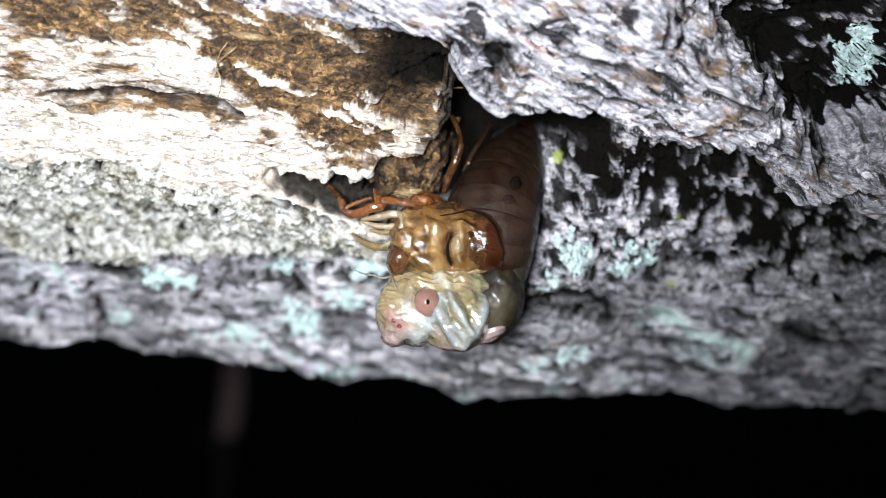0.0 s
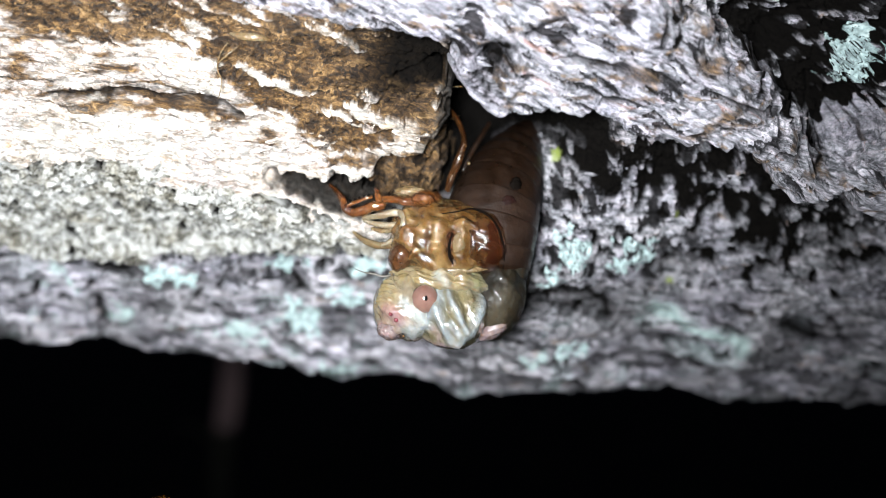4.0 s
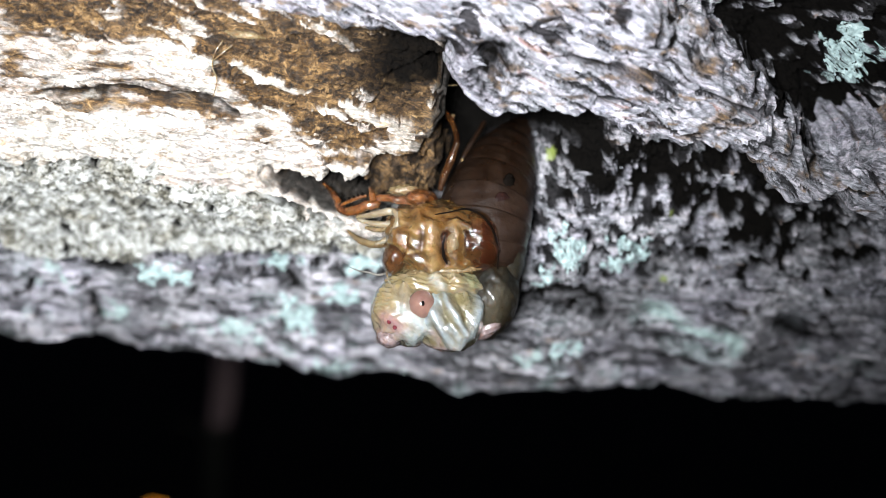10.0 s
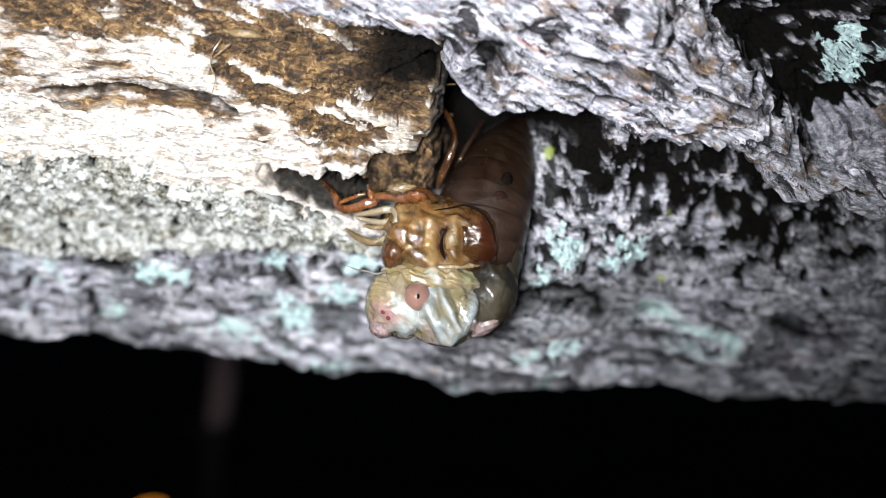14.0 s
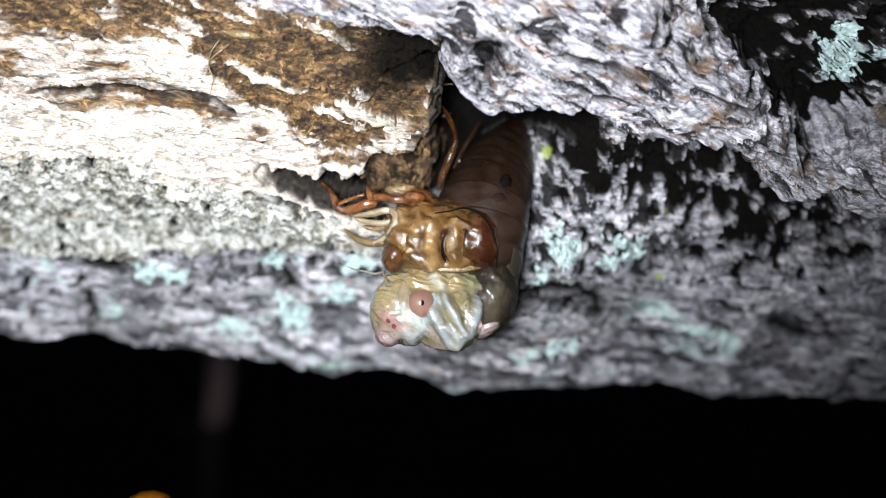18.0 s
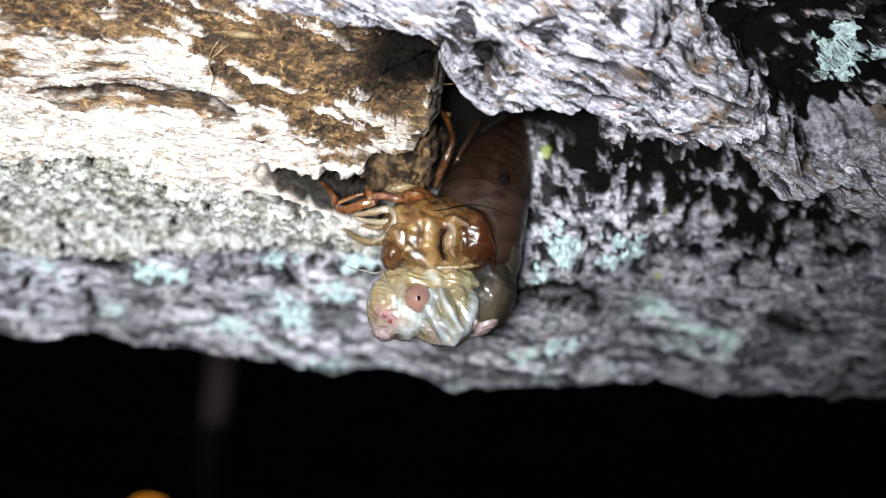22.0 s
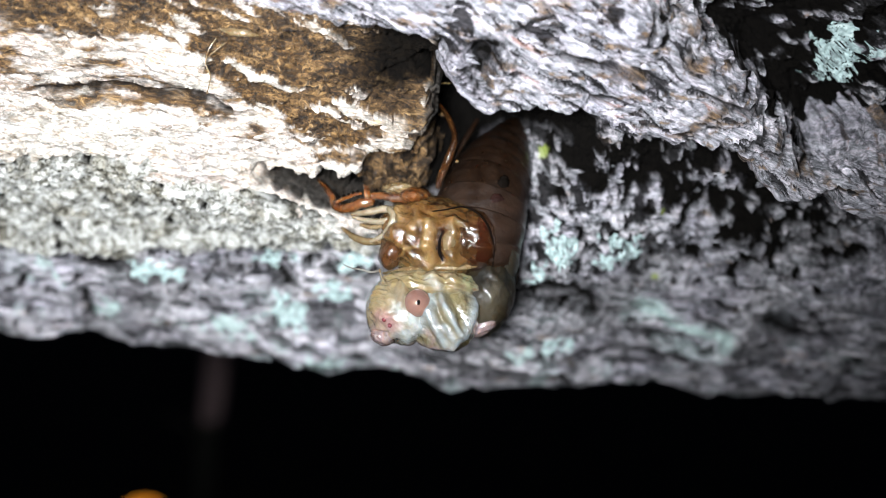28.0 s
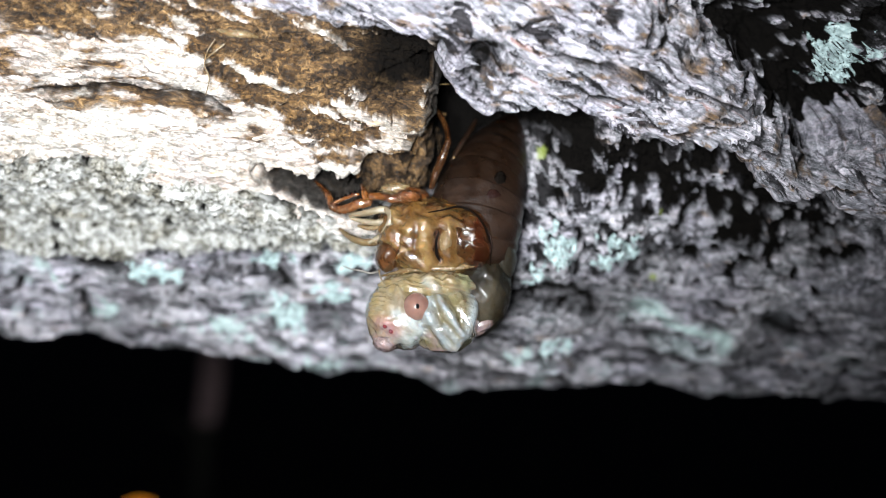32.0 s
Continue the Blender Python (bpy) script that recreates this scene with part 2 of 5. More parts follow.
HEAD = skin("head_skin", (0.080, 0.063, 0.040), (0.160, 0.130, 0.096), 520, 0.16, 0.0, 0.5, 0.9, 0.35,
            (("straw", (0.14, 0.102, 0.044)), ("blush", (0.174, 0.093, 0.093)), ("white", (0.218, 0.229, 0.218)), ("green", (0.093, 0.112, 0.043))))
COLLAR = skin("collar_skin", (0.062, 0.048, 0.022), (0.112, 0.096, 0.060), 520, 0.16, 0.0, 0.35, 0.9, 0.7,
              (("straw", (0.088, 0.069, 0.028)), ("green", (0.088, 0.105, 0.061)), ("blush", (0.165, 0.116, 0.121)), ("white", (0.155, 0.168, 0.170))))
SMOKE = skin("smoky_skin", (0.006, 0.005, 0.003), (0.016, 0.013, 0.009), 300, 0.4, 0.0, 0.3, 0.15, 0.2)
BACK = skin("back_skin", (0.005, 0.0032, 0.0015), (0.012, 0.0085, 0.0042), 300, 0.5, 0.0, 0.4, 0.12, 0.1,
            (("pale", (0.036, 0.029, 0.019)), ("dark", (0.003, 0.003, 0.002))))
PEARL = skin("pearl_skin", (0.22, 0.23, 0.21), (0.40, 0.41, 0.38), 520, 0.18, 0.0, 0.4, 0.9, 0.4)
PINK = skin("pink_skin", (0.090, 0.057, 0.054), (0.144, 0.108, 0.102), 500, 0.25, 0.0, 0.5, 0.5)
EYE = skin("eye_skin", (0.085, 0.042, 0.033), (0.130, 0.072, 0.056), 200, 0.1, 0.0, 0.25, 0.9, 0.03)
BLACK = skin("black_skin", (0.0012, 0.0009, 0.0006), (0.003, 0.002, 0.0015), 300, 0.95, 0, 0, 0.0, 0.1)
FLANK.node_tree.nodes["Principled BSDF"].inputs["Specular IOR Level"].default_value = 0.15
SHADED_SKIN.node_tree.nodes["Principled BSDF"].inputs["Specular IOR Level"].default_value = 0.12
SMOKE.node_tree.nodes["Principled BSDF"].inputs["Specular IOR Level"].default_value = 0.12
BLACK.node_tree.nodes["Principled BSDF"].inputs["Specular IOR Level"].default_value = 0.02
MAROON.node_tree.nodes["Principled BSDF"].inputs["Specular IOR Level"].default_value = 0.08
BACK.node_tree.nodes["Principled BSDF"].inputs["Specular IOR Level"].default_value = 0.15
RUBY = skin("ruby_skin", (0.080, 0.012, 0.016), (0.120, 0.026, 0.030), 300, 0.1, 0.1, 0.3, 0.8)


# ---------------------------------------------------------------- mesh helpers
def add_mesh(name, verts, faces, material, parent=None, label="", origin=(0, 0, 0), fields=None):
    """verts in millimetres about the world's zero; origin and parent place the object's own zero."""
    data = bpy.data.meshes.new(name)
    v = (np.asarray(verts, float) - np.array(origin, float)) * MM
    f = np.asarray(faces)
    data.vertices.add(len(v))
    data.vertices.foreach_set("co", v.ravel())
    data.loops.add(f.size)
    data.loops.foreach_set("vertex_index", f.ravel().astype(np.int32))
    data.polygons.add(len(f))
    data.polygons.foreach_set("loop_start", np.arange(0, f.size, f.shape[1], dtype=np.int32))
    data.polygons.foreach_set("use_smooth", np.ones(len(f), bool))
    for key, values in (fields or {}).items():
        data.attributes.new(key, "FLOAT", "POINT").data.foreach_set("value", np.asarray(values, np.float32).ravel())
    data.update(calc_edges=True)
    data.validate()
    data.materials.append(material)
    ob = new(name, data)
    home = np.array(origin, float)
    if parent is not None:
        ob.parent = parent
        home = home - np.array(parent["home"], float)
    ob["home"] = [float(a) for a in origin]
    ob.location = home * MM
    if label:
        tagged(ob, label)
    return ob


def grid_faces(rows, cols, wrap=False):
    r, c = np.meshgrid(np.arange(rows - 1), np.arange(cols if wrap else cols - 1), indexing="ij")
    d = (c + 1) % cols
    return np.stack([r * cols + c, r * cols + d, (r + 1) * cols + d, (r + 1) * cols + c], -1).reshape(-1, 4)


def glide(points, n):
    """A smooth line of n places through the points."""
    p = np.array(points, float)
    if p.ndim == 1:
        p = p[:, None]
    e = np.vstack([2 * p[0] - p[1], p, 2 * p[-1] - p[-2]])
    out = []
    for t in np.linspace(0, len(p) - 1, n):
        k = min(int(t), len(p) - 2)
        f = t - k
        a, b, c, d = e[k:k + 4]
        out.append(0.5 * (2 * b + (c - a) * f + (2 * a - 5 * b + 4 * c - d) * f * f + (3 * b - a - 3 * c + d) * f ** 3))
    return np.array(out)


def tube(points, wide, deep=None, n=24, around=18, ribs=0, rib=0.0, rough=0.0, seed=0):
    """A rounded limb: half widths across the view, half depths along it. Returns verts and faces."""
    path = glide(points, n)
    w, d = glide(wide, n)[:, 0], glide(deep if deep is not None else wide, n)[:, 0]
    w, d = np.maximum(w, 0.01), np.maximum(d, 0.01)
    along = np.gradient(path, axis=0)
    along /= np.linalg.norm(along, axis=1)[:, None] + 1e-9
    back = np.array([0.0, 1.0, 0.0]) - along * along[:, 1:2]
    back /= np.linalg.norm(back, axis=1)[:, None] + 1e-9
    side = np.cross(along, back)
    t = np.linspace(0, 2 * np.pi, around, endpoint=False)
    grow = np.ones((n, around))
    if ribs:
        grow *= 1 - rib * (0.5 + 0.5 * np.cos(np.linspace(0, 2 * np.pi * ribs, n)))[:, None] ** 4
    if rough:
        grow *= 1 + rough * fractal(np.linspace(0, 5, n)[:, None] + 0 * t, 2 * np.cos(t) + np.sin(t) * 1.3 + 0 * grow, 3, seed)
    v = path[:, None] + grow[..., None] * (w[:, None, None] * np.cos(t)[None, :, None] * side[:, None] +
                                           d[:, None, None] * np.sin(t)[None, :, None] * back[:, None])
    first, last = v[0].mean(0), v[-1].mean(0)
    rings = [np.repeat(first[None], around, 0)]
    for k in (0.55, 0.88):
        rings.append(first + (v[0] - first) * k - along[0] * w[0] * (1 - k) * 0.6)
    rings[0] = rings[0] - along[0] * w[0] * 0.55
    ends = []
    for k in (0.88, 0.55):
        ends.append(last + (v[-1] - last) * k + along[-1] * w[-1] * (1 - k) * 0.6)
    ends.append(np.repeat((last + along[-1] * w[-1] * 0.55)[None], around, 0))
    allv = np.concatenate([np.array(rings), v, np.array(ends)])
    return allv.reshape(-1, 3), grid_faces(len(allv), around, True)


def blob(centre, radii, tilt=0.0, n=40, rough=0.0, size=2.0, seed=0, square=1.0, fold=0.0, folds=6.0, lean=0.0):
    """A rounded body, squared by square, roughened and folded; tilt turns it in the view, lean about the upright."""
    a = np.linspace(0, np.pi, n)[:, None]
    b = np.linspace(0, 2 * np.pi, 2 * n, endpoint=False)[None]
    x, y, z = np.sin(a) * np.cos(b), np.sin(a) * np.sin(b), np.cos(a) + 0 * b
    sgn = lambda q: np.sign(q) * np.abs(q) ** square
    x, y, z = sgn(x), sgn(y), sgn(z)
    g = np.ones_like(z)
    if rough:
        g = g + rough * fractal(x * size + 3.1 * z + seed, y * size + 2.3 * z, 4, seed)
    if fold:
        g = g + fold * (np.abs(np.sin(folds * x + 1.7 * fractal(x * 1.5, z * 1.5, 2, seed) * 3)) - 0.5)
    v = np.stack([x * radii[0] * g, y * radii[1] * g, z * radii[2] * g], -1).reshape(-1, 3)
    turn = np.array((Euler((0, radians(tilt), 0)).to_matrix() @ Euler((0, 0, radians(lean))).to_matrix()))
    return v @ turn.T + np.array(centre), grid_faces(n, 2 * n, True)


# ---------------------------------------------------------------- the branch
SLOPE = 4.0


def cross_section():
    """The branch's outline, seen along it: steep in front, a flat slanting underside, a rounded lower edge."""
    step, turn = 0.1, ((0, 4), (14, 8), (30, 20), (40, 34), (46, 40), (73.5, 42), (80, 80), (89, 105), (95, 112))
    run = np.arange(0, 95, step)
    a = np.radians(np.interp(run, [p for p, q in turn], [q for p, q in turn]))
    y, z = np.cumsum(np.sin(a)) * step, -np.cumsum(np.cos(a)) * step
    k = np.argmin(np.abs(run - 46))
    y, z = y - y[k] + 1.0, z - z[k] + 10.5
    # close it round the back
    p0, p1 = np.array((y[-1], z[-1])), np.array((y[0], z[0]))
    t0, t1 = np.array((math.sin(a[-1]), -math.cos(a[-1]))), np.array((math.sin(a[0]), -math.cos(a[0])))
    t = np.linspace(0, 1, 1600)[1:-1, None]
    m0, m1 = t0 * 190, t1 * 190
    back = (2 * t ** 3 - 3 * t ** 2 + 1) * p0 + (t ** 3 - 2 * t ** 2 + t) * m0 + (3 * t ** 2 - 2 * t ** 3) * p1 + (t ** 3 - t ** 2) * m1
    loop = np.vstack([np.stack([y, z], 1), back, p1])
    arc = np.concatenate([[0], np.cumsum(np.hypot(*np.diff(loop, axis=0).T))]) - 24.0
    d = np.gradient(loop, axis=0)
    d[0] = d[-1] = t1
    d /= np.hypot(d[:, 0], d[:, 1])[:, None]
    return arc, loop, np.stack([d[:, 1], -d[:, 0]], 1)


ARC, LOOP, OUTWARD = cross_section()


def on_branch(u, s, h):
    """From millimetres along the branch, round it downwards along its front, and out of it, to the world."""
    y = np.interp(s, ARC, LOOP[:, 0]) + h * np.interp(s, ARC, OUTWARD[:, 0])
    z = np.interp(s, ARC, LOOP[:, 1]) + h * np.interp(s, ARC, OUTWARD[:, 1])
    c, k = math.cos(radians(SLOPE)), math.sin(radians(SLOPE))
    return np.stack([c * u + k * z, y, -k * u + c * z], -1)


def dents(u, s, spots):
    """Sum of soft dents or bosses: (u, s, half length, half width, height)."""
    h = np.zeros_like(u)
    for a, b, p, q, k in spots:
        h += k * np.exp(-((u - a) / p) ** 2 - ((s - b) / q) ** 2)
    return h


def patch_mask(u, s, spots, seed, long_=1.4, wide=1.4):
    m = np.zeros_like(u)
    ragged = fractal(u / long_, s / wide, 4, seed) * 0.9
    for (a, b), p, q in spots:
        d = 1 - np.hypot((u - a) / p, (s - b) / q) + ragged
        m = np.maximum(m, 0.85 * smooth(0.3, 0.9, d))
    return m


def line_at(u, line):
    p = sorted(line)
    return np.interp(u, [a for a, b in p], [b for a, b in p])


def granules(u, s, scale, seed):
    f1, f2 = cells(u / scale + 0.3 * fractal(u, s, 2, seed), s / scale, seed)
    return np.clip(f2 - f1, 0, 0.6) / 0.6


CRUST_EDGE = [(-60.1, 40.5), (-43.0, 39.1), (-36.4, 39.0), (-29.8, 38.9), (-24.6, 37.5), (-19.1, 37.4), (-14.2, 36.9), (-9.8, 35.5), (-4.5, 34.4)]
LEDGE_FOOT = [(-55.0, 28.3), (-39.6, 27.1), (-26.0, 26.5), (-15.6, 28.6), (-7.5, 31.1), (-1.3, 31.9)]
PITS = [(*(-37.00, 49.22), 1.2, 4.0, -3.0), (*(-15.61, 41.35), 1.6, 2.4, -2.5), (*(-9.72, 47.07), 2.6, 2.4, -3.0),
        (*(12.45, 40.21), 4.0, 2.2, -2.0), (*(37.31, 43.84), 3.0, 3.0, -3.0),
        (*(41.21, 45.14), 3.0, 2.5, -3.0), (*(26.60, 29.15), 3.0, 3.0, -3.0), (*(37.03, 32.31), 3.2, 2.6, -3.5),
        (*(18.78, 26.58), 4.0, 2.6, -3.0), (*(21.73, 35.90), 2.0, 1.4, -2.0), (*(14.46, 31.59), 1.6, 3.0, -2.5),
        (*(5.50, 50.51), 2.4, 1.2, -1.8), (*(18.26, 51.33), 4.0, 2.0, -2.5), (*(-26.14, 41.19), 3.0, 1.2, -1.5),
        (*(-31.05, 30.26), 3.0, 1.2, -1.6), (*(-38.76, 41.62), 6.0, 1.2, -1.5), (*(4.10, 22.91), 5.5, 6.5, -9.0), (*(1.64, 19.94), 3.2, 5.0, -10.0),
        (*(-0.11, 17.65), 3.0, 6.0, -11.0), (*(26.78, 12.67), 3.2, 4.0, -5.0), (*(22.20, 10.66), 3.5, 2.5, -4.0),
        (*(32.40, 17.79), 4.0, 2.0, -4.0), (*(31.30, 10.48), 3.0, 2.5, -3.0), (*(-12.21, 33.65), 4.0, 1.2, -1.2)]


# Bark holes; their mask also paints the shade band under the grey plate.
SHADED_HOLES = [(*(15.27, 24.08), 3.0, 2.2, 1.0), (*(21.41, 25.72), 3.0, 2.4, 1.0), (*(28.81, 28.62), 3.0, 2.4, 1.0), (*(11.66, 23.47), 2.0, 1.6, 0.5), (*(33.10, 29.91), 3.0, 2.2, 1.0),
          (*(10.87, 21.46), 3.0, 2.2, 1.0), (*(17.92, 24.77), 5.0, 2.8, 1.0), (*(24.95, 26.68), 4.5, 3.4, 1.0), (*(35.78, 31.73), 5.0, 3.0, 1.0),
          (*(24.05, 12.86), 4.0, 5.0, 1.0), (*(30.53, 17.94), 5.0, 3.0, 1.0), (*(32.09, 9.97), 4.0, 3.0, 0.8), (*(14.46, 31.59), 2.0, 2.5, 0.7),
          (*(21.44, 34.47), 4.0, 2.0, 0.5), (*(30.83, 35.05), 5.0, 2.5, 0.5)]


def shaded_holes(u, s):
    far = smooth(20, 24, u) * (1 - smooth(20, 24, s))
    return smooth(0.05, 0.32, fractal(u / 2.2, s / 2.2, 4, 121, 0.6) + 0.95 * np.minimum(1, dents(u, s, SHADED_HOLES)) - 0.33 + 0.16 * far)


def pitted(u, s):
    """Crumbled pits: round ones in the rough bark, long ones low on the branch."""
    low = smooth(36, 46, s) * smooth(-8, -2, u) + smooth(39, 42, s) * smooth(0, -6, u)
    low = np.clip(low, 0, 1)
    fine = smooth(0.15 - 0.13 * smooth(2, 8, u), 0.28 - 0.15 * smooth(2, 8, u), fractal(u / 1.5, s / 1.3, 4, 131, 0.62) + 0.45 * smooth(2, 8, u) * fractal(u / 6, s / 3.5, 3, 133))
    long_ = smooth(0.13, 0.24, fractal(u / 6.5, s / 1.9, 4, 137, 0.55))
    return fine * (1 - low) * (1 - 0.6 * crusted(u, s)) * (1 - 0.45 * smooth(20, 26, u) * smooth(29, 33, s)) + 0.75 * long_ * low


# Darkness of the wood: dark pits and furrows, plus shade painted into hollows.
def wood_dark_shade(u, s):
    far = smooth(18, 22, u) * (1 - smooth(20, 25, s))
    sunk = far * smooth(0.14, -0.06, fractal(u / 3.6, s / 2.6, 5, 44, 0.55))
    dark = np.maximum(np.maximum(shaded_holes(u, s), sunk), 0.95 * pitted(u, s))
    dark = np.maximum(dark, 1.1 * patch_mask(u, s, DARK_PATCHES, 151, 2.8, 0.8))
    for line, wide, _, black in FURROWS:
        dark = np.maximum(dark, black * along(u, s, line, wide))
    return np.clip(np.maximum(dark, np.minimum(1, dents(u, s, CAVITY_SHADE))), 0, 1)


# Ragged dark patches on the bark.
DARK_PATCHES = [((12.70, 39.96), 2.6, 1.1), ((22.03, 36.02), 2.2, 0.9), ((30.15, 40.86), 2.4, 1.0), ((-9.59, 46.21), 1.6, 1.4), ((-15.61, 41.35), 1.3, 1.3), ((-36.85, 48.77), 0.9, 2.4),
           ((5.68, 50.49), 2.4, 0.9), ((37.31, 43.84), 2.6, 1.2), ((19.53, 48.26), 2.6, 0.9), ((-23.26, 46.14), 2.2, 0.7), ((-43.26, 46.04), 2.0, 0.8), ((37.71, 34.40), 2.4, 1.4), ((24.15, 32.09), 2.0, 1.0)]
# Shade painted into the hollow round the abdomen and under the pale plate.
CAVITY_SHADE = [(*(1.38, 19.69), 4.0, 5.0, 1.6), (*(4.54, 22.28), 4.5, 4.5, 1.3), (*(1.01, 25.29), 2.4, 4.6, 1.8), (*(-1.40, 28.01), 2.2, 1.8, 1.5), (*(-3.32, 27.98), 1.7, 1.5, 1.3), (*(-5.27, 28.80), 2.2, 1.1, 1.4), (*(-5.31, 26.63), 2.2, 1.5, 1.4), (*(-8.92, 28.6), 2.2, 0.7, 1.2), (*(-12.5, 27.2), 2.6, 1.0, 1.4), (*(-9.0, 27.5), 4.2, 1.3, 1.6), (*(10.22, 20.37), 4.0, 2.6, 1.4)]


# Furrow line, half width, depth, and blackness painted as shade in the groove.
FURROWS = [([(8.2, 38.9), (11.0, 38.5), (14.2, 39.0), (16.0, 40.6), (16.6, 42.5)], 1.0, 1.6, 1.0), ([(-35.0, 40.9), (-33.0, 41.1), (-30.5, 41.3)], 1.0, 1.6, 1.0),
           ([(-16.6, 39.9), (-15.0, 41.3), (-14.5, 43.0)], 1.1, 1.8, 1.0), ([(-43.1, 40.6), (-40.9, 40.7), (-36.9, 40.8)], 0.7, 1.2, 0.9),
           ([(-37.2, 48.2), (-37.0, 51.5)], 0.9, 1.4, 1.0), ([(-12.2, 46.0), (-10.2, 46.3), (-8.2, 46.8)], 1.2, 1.8, 1.0),
           ([(35.2, 44.1), (39.0, 45.0), (42.0, 45.2)], 1.7, 1.6, 1.0), ([(27.4, 42.8), (29.6, 43.7), (31.4, 44.9)], 0.6, 1.2, 0.9),
           ([(5.0, 53.0), (9.0, 52.5), (14.4, 54.0), (17.5, 55.5)], 1.1, 1.2, 0.95), ([(25.6, 48.1), (28.2, 49.6), (29.3, 50.8)], 0.8, 1.2, 0.9),
           ([(-32.4, 30.3), (-30.4, 30.8), (-28.9, 31.1)], 0.8, 1.2, 0.4), ([(-24.3, 30.9), (-21.7, 31.7)], 0.5, 1.0, 0.4),
           ([(20.3, 33.5), (21.4, 34.9), (20.9, 36.4)], 0.5, 1.4, 0.8), ([(19.1, 36.6), (20.6, 39.6)], 0.5, 1.2, 0.8),
           ([(-13.3, 34.4), (-10.0, 34.5), (-7.9, 35.7)], 0.5, 1.2, 0.6)]


def along(u, s, line, wide):
    """Nearness, 1 to 0, to a ragged line on the branch."""
    out, reach = np.zeros(u.shape), 5 * wide + 0.5
    pu, ps = [p for p, q in line], [q for p, q in line]
    near = (u > min(pu) - reach) & (u < max(pu) + reach) & (s > min(ps) - reach) & (s < max(ps) + reach)
    x, y = u[near], s[near]
    d = np.full(x.shape, 1e9)
    for (a, b), (p, q) in zip(line[:-1], line[1:]):
        t = np.clip(((x - a) * (p - a) + (y - b) * (q - b)) / ((p - a) ** 2 + (q - b) ** 2), 0, 1)
        d = np.minimum(d, np.hypot(x - a - t * (p - a), y - b - t * (q - b)))
    out[near] = np.exp(-(d * (1 + 0.5 * fractal(x / 1.5, y / 1.1, 3, 163)) / wide) ** 2)
    return out


def crusted(u, s):
    step = line_at(u, CRUST_EDGE) + 1.0 * fractal(u / 4, s / 6, 3, 5)
    return smooth(4.0, -8.0, u) * (1 - smooth(-0.6, 0.9, s - step))


def branch_height(u, s):
    h = 1.1 * fractal(u / 14, s / 9, 3, 3) + 0.25 * fractal(u / 5, s / 2.5, 3, 21)
    # the crust over the upper half ends in a step; below it the bark runs in long soft streaks
    step = line_at(u, CRUST_EDGE) + 1.0 * fractal(u / 4, s / 6, 3, 5)
    left = smooth(2.0, -6.0, u)
    crust = 1 - smooth(-0.6, 0.9, s - step)
    foot = s - line_at(u, LEDGE_FOOT)
    h += left * 0.7 * np.exp(-((s - step + 0.9) / 0.7) ** 2)
    h += left * crust * (0.6 + 3.2 * smooth(9, 0, foot))
    rough = left * crust + (1 - left) * (1 - smooth(36, 47, s))
    h += rough * (0.42 * granules(u, s * 1.25, 1.1, 9) + 0.50 * fractal(u / 2.4, s / 1.5, 6, 8, 0.66) + 0.16 * granules(u, s * 1.2, 0.5, 35))
    h += (1 - rough) * (0.4 * fractal(u / 11, s / 2.4, 6, 12, 0.55) + 0.10 * ridged(u / 4, s / 1.0, 3, 19))
    # overlapping flakes with sharp edges
    drift = 3.2 * fractal(u / 12, s / 3.2, 4, 83, 0.5)
    level = np.floor(drift)
    h += 0.45 * (level + smooth(0.72, 1.0, drift - level)) * (1 - 0.85 * rough)
    h += dents(u, s, [(-35, 56, 17, 12, -1.5), (-12, 57, 8, 10, 0.8), (6, 57, 16, 12, 0.8), (36, 57, 14, 12, 0.0), (*(7.20, 50.51), 9.0, 9.0, 0.6), (*(8.46, 42.59), 7.0, 6.0, 3.8)])
    # a swelling beside the insect, broken off below
    bulge = dents(u, s, [(*(13.25, 30.68), 6.0, 6.0, 4.2)])
    h += bulge * (1 - 0.75 * smooth(-0.5, 0.7, s - line_at(u, SHELF) + 0.8 * fractal(u / 3, s / 3, 3, 57)))
    # deep holes below the grey plate and beyond its upper edge, also painted with shade
    h -= (1.0 + 0.6 * smooth(20, 24, u) * (1 - smooth(20, 24, s))) * shaded_holes(u, s)
    right = smooth(14.0, 20.0, u) * (1 - smooth(22, 26, s))
    h += right * (1.5 * fractal(u / 3.6, s / 2.6, 5, 44, 0.55) + 0.4 * granules(u, s, 1.3, 61) - 1.2)
    h += dents(u, s, PITS) * (1 - 0.75 * smooth(36, 40, s)) - 0.4 * pitted(u, s)
    for line, wide, deep, _ in FURROWS:
        h -= 0.4 * deep * along(u, s, line, wide)
    # under the pale plate the wood lies low
    under = left * smooth(-0.8, -2.2, foot)
    return h * (1 - under) + under * (0.4 * h - 2.5)


SHELF = [(5.3, 36.5), (8.1, 36.4), (12.4, 36.5), (15.4, 37.8), (17.1, 40.0), (23.3, 38.6)]
LICHEN_SPOTS = [((11.46, 32.21), 1.9, 2.0), ((17.27, 33.93), 2.2, 2.1), ((10.13, 36.11), 1.2, 1.5), 
                ((33.31, 13.64), 2.2, 3.0), ((-27.93, 41.75), 3.0, 1.5), ((-14.76, 46.98), 2.4, 2.6), ((-9.94, 42.95), 1.8, 1.6), ((13.26, 46.11), 1.6, 1.4),
                ((-7.91, 38.85), 1.6, 1.4), ((-15.79, 39.44), 2.0, 1.2)]
